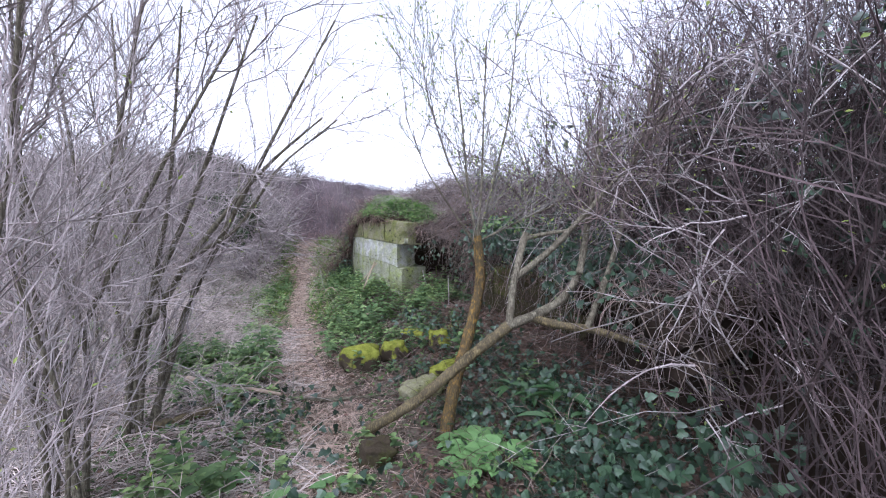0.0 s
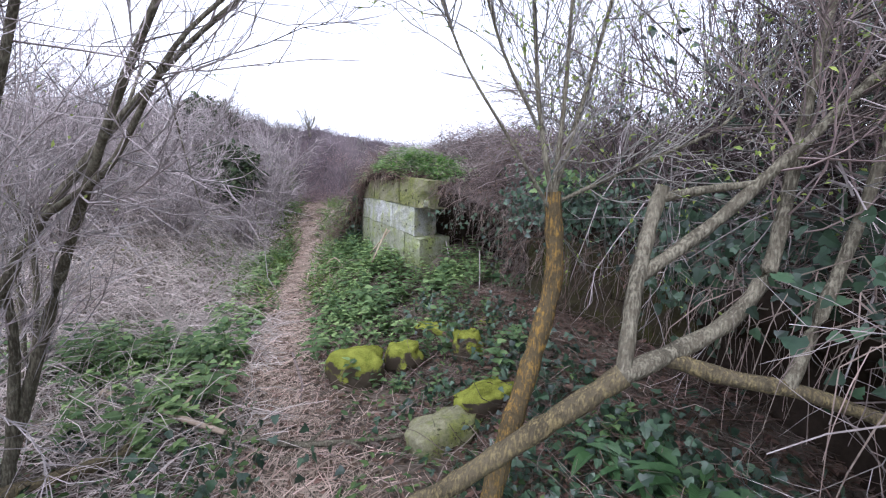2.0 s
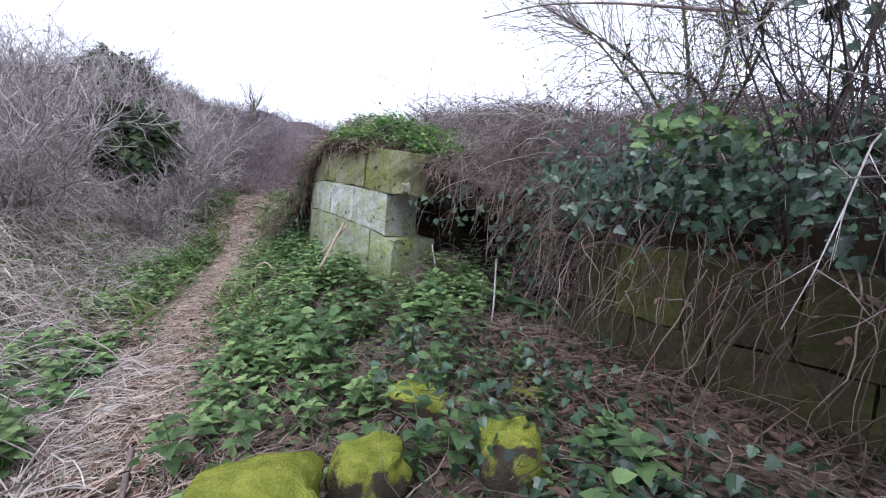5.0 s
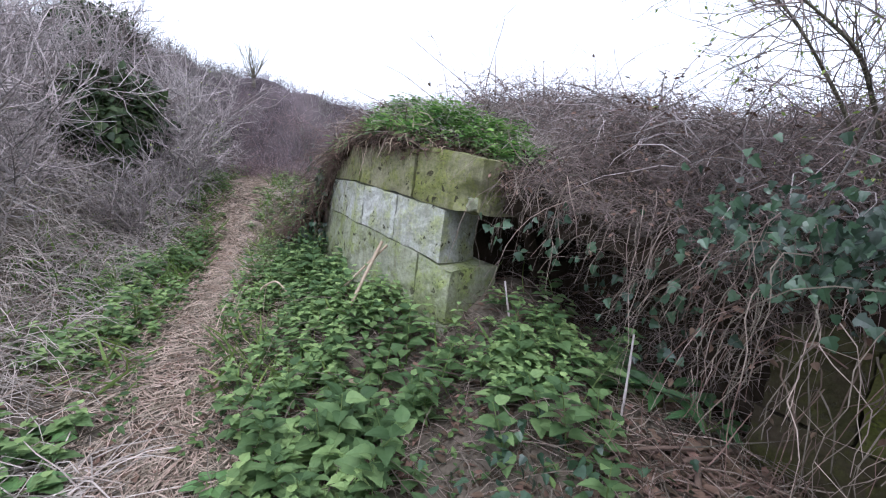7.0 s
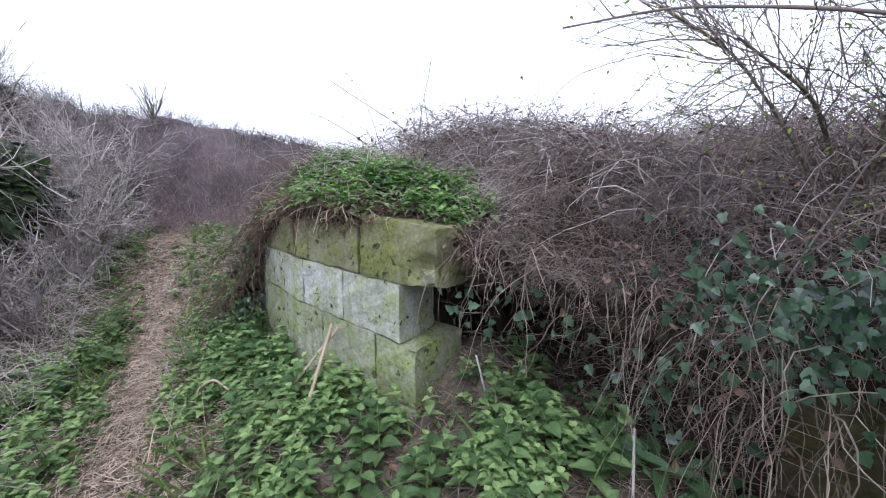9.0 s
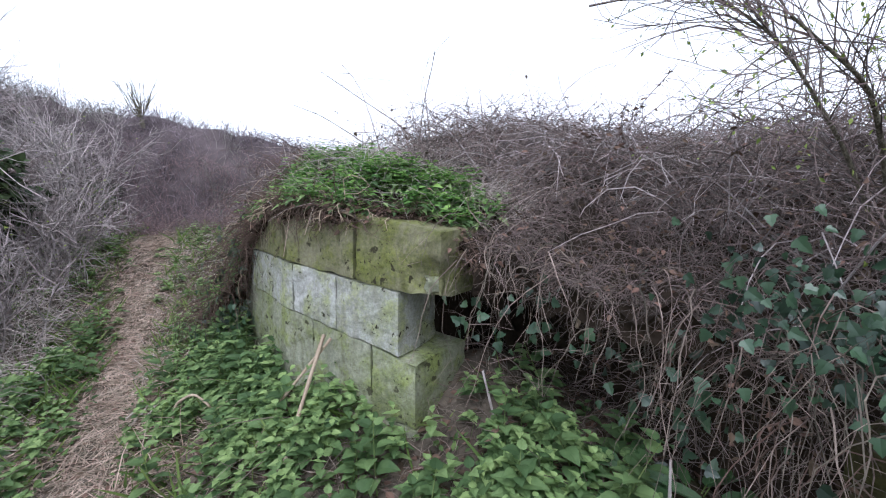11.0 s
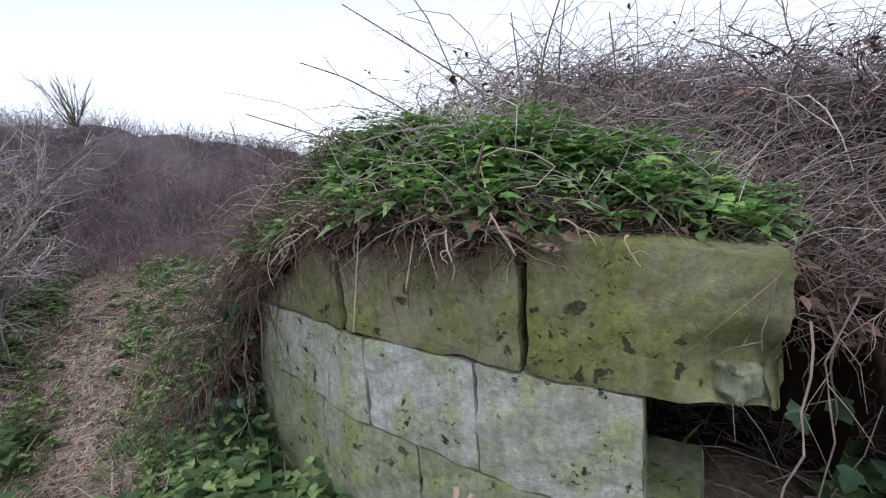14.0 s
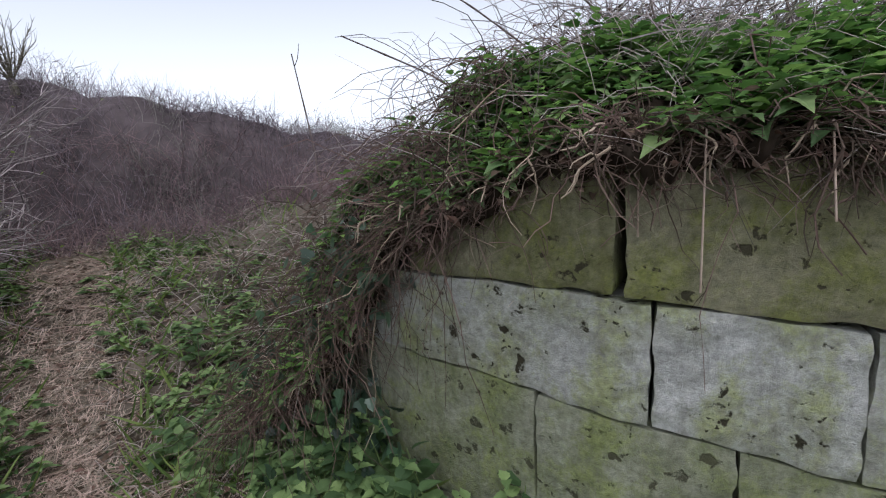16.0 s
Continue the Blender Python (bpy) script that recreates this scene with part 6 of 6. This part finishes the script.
wall = bpy.data.objects["stone_wall"]
cv, cf = lump((0.10, 0.085, 0.085), 23)
corner = np.array(on_face(np.array(0.225), np.array(0.062)))
part("broken_corner", Batch().add(cv + np.array([corner[0], corner[1], 1.205]) - np.array(wall.location), cf), STONE_LOW, wall, "pale freshly broken stone corner", True)
boulder((-0.95, 4.55, 0.1), (0.42, 0.28, 0.26), 1, "squarish stone with bright yellow-green moss", MOSS, 15)
boulder((-0.62, 4.75, 0.12), (0.28, 0.22, 0.2), 2, "low stone bright with yellow-green moss", MOSS, 40)
boulder((-0.10, 4.70, 0.2), (0.22, 0.2, 0.3), 3, "upright mossy stone among ivy", MOSS, -10)
boulder((-0.02, 4.04, 0.14), (0.42, 0.2, 0.17), 4, "flat slab of stone capped with moss", MOSS, 40)
boulder((-0.28, 3.78, 0.06), (0.42, 0.24, 0.2), 5, "bare grey-brown stone beside the path", STONE_TOP, 30)
boulder((-0.55, 2.72, 0.04), (0.22, 0.18, 0.2), 6, "small brown stone with a little moss", STONE_DARK, 20)
boulder((-0.42, 5.3, 0.14), (0.3, 0.22, 0.16), 7, "mossy stone sunk in the bank", MOSS, 0)
boulder((0.12, 5.2, 0.24), (0.3, 0.22, 0.16), 8, "mossy stone below the brown wall", MOSS, 60)
boulder((0.3, 6.35, 0.25), (0.4, 0.3, 0.3), 9, "dark stone fallen in front of the hollow", STONE_DARK, 50)

# ---- fallen wood ----


def fallen(points, r0, r1, mat, label, name="fallen_branch", stubs=2):
    pts = np.array(points, dtype=float)
    ob = root_empty(name, pts[0], label, "branch")
    q = limb(points, r0, r1, mat, ob, "stem", 8, 0.12)
    for _ in range(stubs):
        p, w, _i = along(q[None], 1, 0.3, 0.95)
        s = grow(p - pts[0], unit(w + rng.normal(0, 0.7, (1, 3)) + [0, 0, 0.3]), [0.14], 4, 0.15)
        part("side_branch", Batch().add(*tubes(s, taper(1, 4, r1 * 0.8, 0.5), 5)), mat, ob)
    return ob


def on_land(rows, up):
    return [(x, y, float(land(np.array(x), np.array(y))) + up) for x, y in rows]


fallen(on_land([(-2.5, 4.07), (-2.1, 3.92), (-1.75, 3.77), (-1.48, 3.67)], 0.075), 0.024, 0.016, ROOT, "pale dead branch lying beside the path")
fallen(on_land([(-1.4, 3.7), (-1.1, 3.65), (-0.75, 3.71), (-0.5, 3.8)], 0.03), 0.02, 0.014, GREYBARK, "grey dead branch lying across the path")
fallen(on_land([(-2.25, 3.12), (-2.05, 3.3), (-1.88, 3.49)], 0.05), 0.035, 0.03, BARK, "short mossy log lying under the bushes", "mossy_log", 1)
fallen(on_land([(-1.6, 5.0), (-1.45, 4.7), (-1.3, 4.4), (-1.25, 4.2)], 0.02), 0.012, 0.008, CANE, "thin brown stick on the path", "stick", 1)
fallen([(-1.18, 7.44, 0.84), (-1.27, 7.3, 0.6), (-1.38, 7.1, 0.3), (-1.42, 7.0, 0.05)], 0.012, 0.01, ROOT, "pale dry stick leaning against the wall", "stick", 1)
fallen([(-1.14, 7.42, 0.82), (-1.45, 7.4, 0.45), (-1.62, 7.3, 0.15)], 0.01, 0.007, ROOT, "pale dry stick leaning against the wall", "stick", 1)
fallen(on_land([(-1.5, 6.9), (-1.3, 6.75), (-1.1, 6.72)], 0.05), 0.018, 0.014, ROOT, "short pale root lying among nettles", "root", 0)
fallen(on_land([(-1.75, 6.35), (-1.62, 6.2), (-1.45, 6.18)], 0.02), 0.012, 0.008, ROOT, "curved pale stem on the path edge", "stick", 0)
fallen([(0.10, 6.82, 1.0), (0.12, 6.8, 1.12), (0.17, 6.8, 1.2), (0.28, 6.8, 1.33)], 0.012, 0.014, ROOT, "broken pale branch caught in the brambles", "dead_branch", 1)
fallen([(-0.15, 6.85, 0.1), (-0.28, 6.9, 0.4), (-0.36, 6.95, 0.75)], 0.008, 0.006, PALETWIG, "thin dead stalk standing before the hollow", "stalk", 0)
fallen([(0.02, 6.0, 0.2), (0.03, 6.02, 0.5), (0.02, 6.03, 0.78)], 0.007, 0.005, PALETWIG, "broken upright stalk among the nettles", "stalk", 0)
fallen([(0.95, 5.3, 2.1), (0.55, 5.9, 2.35), (0.2, 6.2, 2.43), (-0.15, 6.45, 2.4)], 0.01, 0.004, CANE, "thin dark branch reaching over the bank", "branch", 3)

for j in range(9):
    x, y = 0.0 + rng.normal(0, 0.2), 5.75 + rng.normal(0, 0.14)
    a = rng.normal(0.3, 0.5)
    l = rng.uniform(0.12, 0.3)
    fallen(on_land([(x, y), (x + 0.5 * l * math.cos(a), y + 0.5 * l * math.sin(a)), (x + l * math.cos(a), y + l * math.sin(a))], 0.02 + 0.012 * j % 0.05), rng.uniform(0.008, 0.018), 0.008, DARKROOT, "rotten reddish-brown wood fragment on the ground", "wood_fragment", 0)

# sapling that leans in over the second wall
tree = root_empty("sapling", (1.28, 6.25, 1.45), "bare sapling with fresh buds rooted on the bank", "tree")
ls = [limb([(1.28, 6.25, 1.35), (1.1, 6.2, 1.8), (0.8, 6.1, 2.1), (0.4, 6.1, 2.3)], 0.016, 0.005, GREYBARK, tree, "stem", 7),
      limb([(1.28, 6.25, 1.35), (1.2, 6.1, 1.9), (1.05, 6.0, 2.3), (0.85, 5.9, 2.8)], 0.016, 0.005, GREYBARK, tree, "stem", 7),
      limb([(1.27, 6.25, 1.4), (1.0, 6.3, 1.9), (0.6, 6.3, 2.3), (0.2, 6.35, 2.5)], 0.012, 0.004, GREYBARK, tree, "stem", 7),
      limb([(1.28, 6.25, 1.45), (1.4, 6.1, 2.1), (1.35, 6.0, 2.9)], 0.015, 0.005, GREYBARK, tree, "stem", 7)]
ls += [limb([(1.28, 6.25, 1.4), (1.15, 5.8, 1.75), (0.85, 5.5, 1.87), (0.5, 5.4, 1.82)], 0.013, 0.004, GREYBARK, tree, "stem", 7),
       limb([(1.27, 6.25, 1.42), (1.25, 5.7, 1.85), (1.05, 5.3, 2.0), (0.75, 5.0, 2.0)], 0.013, 0.004, GREYBARK, tree, "stem", 7)]
twig_crown(tree, ls, 230, 0.6, 0.0036, 1500, 1900, CANE, -0.1, 0.6, 0.25)

# fresh leaves above the second wall
n = 150
pos = np.array([(0.52, 5.1, 1.5), (0.66, 5.05, 1.52), (0.85, 5.1, 1.47)])[rng.integers(0, 3, n)] + rng.normal(0, 0.09, (n, 3)) * [1, 1, 0.6]
b = Batch().add(*scatter_leaf(IVY_LEAF, pos, around(n, -0.2), unit(rng.normal(0, 0.5, (n, 3)) + [-0.4, -0.6, 0.8]), rng.uniform(0.035, 0.065, n)))
tagged(b.thing("young_ivy", NETTLE), "fresh bright green leaves above the brown wall", "ivy", kind="stuff")

# sticks against the sky and loose stems by the path
for pts in ([(0.1, 8.33, 1.85), (0.08, 8.31, 2.1), (0.02, 8.29, 2.45)], [(-0.28, 8.6, 1.8), (-0.31, 8.59, 2.1), (-0.37, 8.56, 2.53)], [(-0.3, 8.7, 1.9), (-0.5, 8.75, 2.2), (-0.9, 8.8, 2.45), (-1.19, 8.85, 2.64)],
            [(-0.6, 8.85, 1.85), (-0.87, 8.9, 2.1), (-1.2, 8.95, 2.3), (-1.43, 8.97, 2.38)], [(-0.95, 8.95, 1.7), (-1.3, 9.0, 1.97), (-1.74, 9.04, 2.13)], [(-1.75, 9.6, 1.0), (-1.8, 9.58, 1.7), (-1.88, 9.54, 2.17)]):
    fallen(pts, 0.0065, 0.003, CANE, "stiff dark bramble cane standing above the turf", "bramble_cane", 1)
fallen([(-2.2, 7.99, 0.02), (-2.16, 7.93, 0.26), (-2.02, 7.87, 0.36), (-1.89, 7.83, 0.24), (-1.85, 7.83, 0.02)], 0.009, 0.007, ROOT, "pale dry stem arched over the nettles", "arched_stem", 0)
for x, y in ((-2.5, 8.1), (-2.44, 8.15), (-2.56, 8.2), (-2.4, 7.8)):
    fallen(on_land([(x, y), (x + 0.03, y + 0.12), (x + 0.02, y + 0.26)], 0.05), 0.007, 0.006, DEADGRASS, "bleached hollow stalk lying by the path", "dry_stalk", 0)

# ---- broad-leaved plants ----


def rosette(name, place, n, length, shape, mat, label, category, rise=0.7, width=1.0):
    plant = root_empty(name, place, label, category)
    for i in range(n):
        a = i * 2.4 + rng.normal(0, 0.2)
        d = np.array([[np.cos(a), np.sin(a), rise + rng.normal(0, 0.2)]])
        l = length * rng.uniform(0.7, 1.15)
        stalk = grow(np.zeros((1, 3)), d, [l * 0.7], 4, 0.06, -0.4)
        b = Batch().add(*tubes(stalk, taper(1, 4, 0.004, 0.7), 5), 1)
        tip = stalk[:, -1]
        way = unit(d * [1, 1, 0.3] + [0, 0, -0.05])
        v, f = shape
        b.add(*scatter_leaf((v * [1, width, 1], f), tip, way, np.array([[-0.2 * d[0, 0], -0.2 * d[0, 1], 1.0]]) + rng.normal(0, 0.15, (1, 3)), l))
        part("leaf", b, [mat, GREENSTEM], plant)
    return plant


for x, y, l in ((0.14, 2.8, 0.16), (0.28, 2.66, 0.15), (0.02, 2.9, 0.13), (0.05, 2.6, 0.13)):
    rosette("dock_plant", (x, y, float(land(np.array(x), np.array(y)))), 10, l, DOCK_LEAF, DOCK, "broad pale green dock leaves at the tree's foot", "dock plant", 0.9, 1.3)
for x, y, l in ((0.62, 3.3, 0.2), (0.8, 3.1, 0.2), (0.5, 3.45, 0.16), (0.7, 2.85, 0.18), (0.35, 6.25, 0.2), (0.2, 6.4, 0.18), (0.45, 6.0, 0.16)):
    rosette("fern", (x, y, float(land(np.array(x), np.array(y))) + 0.02), 11, l, DOCK_LEAF, FERN, "hart's-tongue fern with long strap leaves", "fern", 1.0, 0.45)
for x, y, l in ((-2.35, 5.75, 0.12), (-2.5, 6.1, 0.11), (-1.0, 2.2, 0.12), (-0.75, 2.4, 0.1), (-1.7, 5.9, 0.08), (-2.2, 5.4, 0.1), (-1.45, 2.5, 0.12)):
    rosette("burdock_plant", (x, y, float(land(np.array(x), np.array(y)))), 7, l, DOCK_LEAF, DOCK, "low plant with broad grey-green leaves by the path", "weed", 0.8, 1.1)
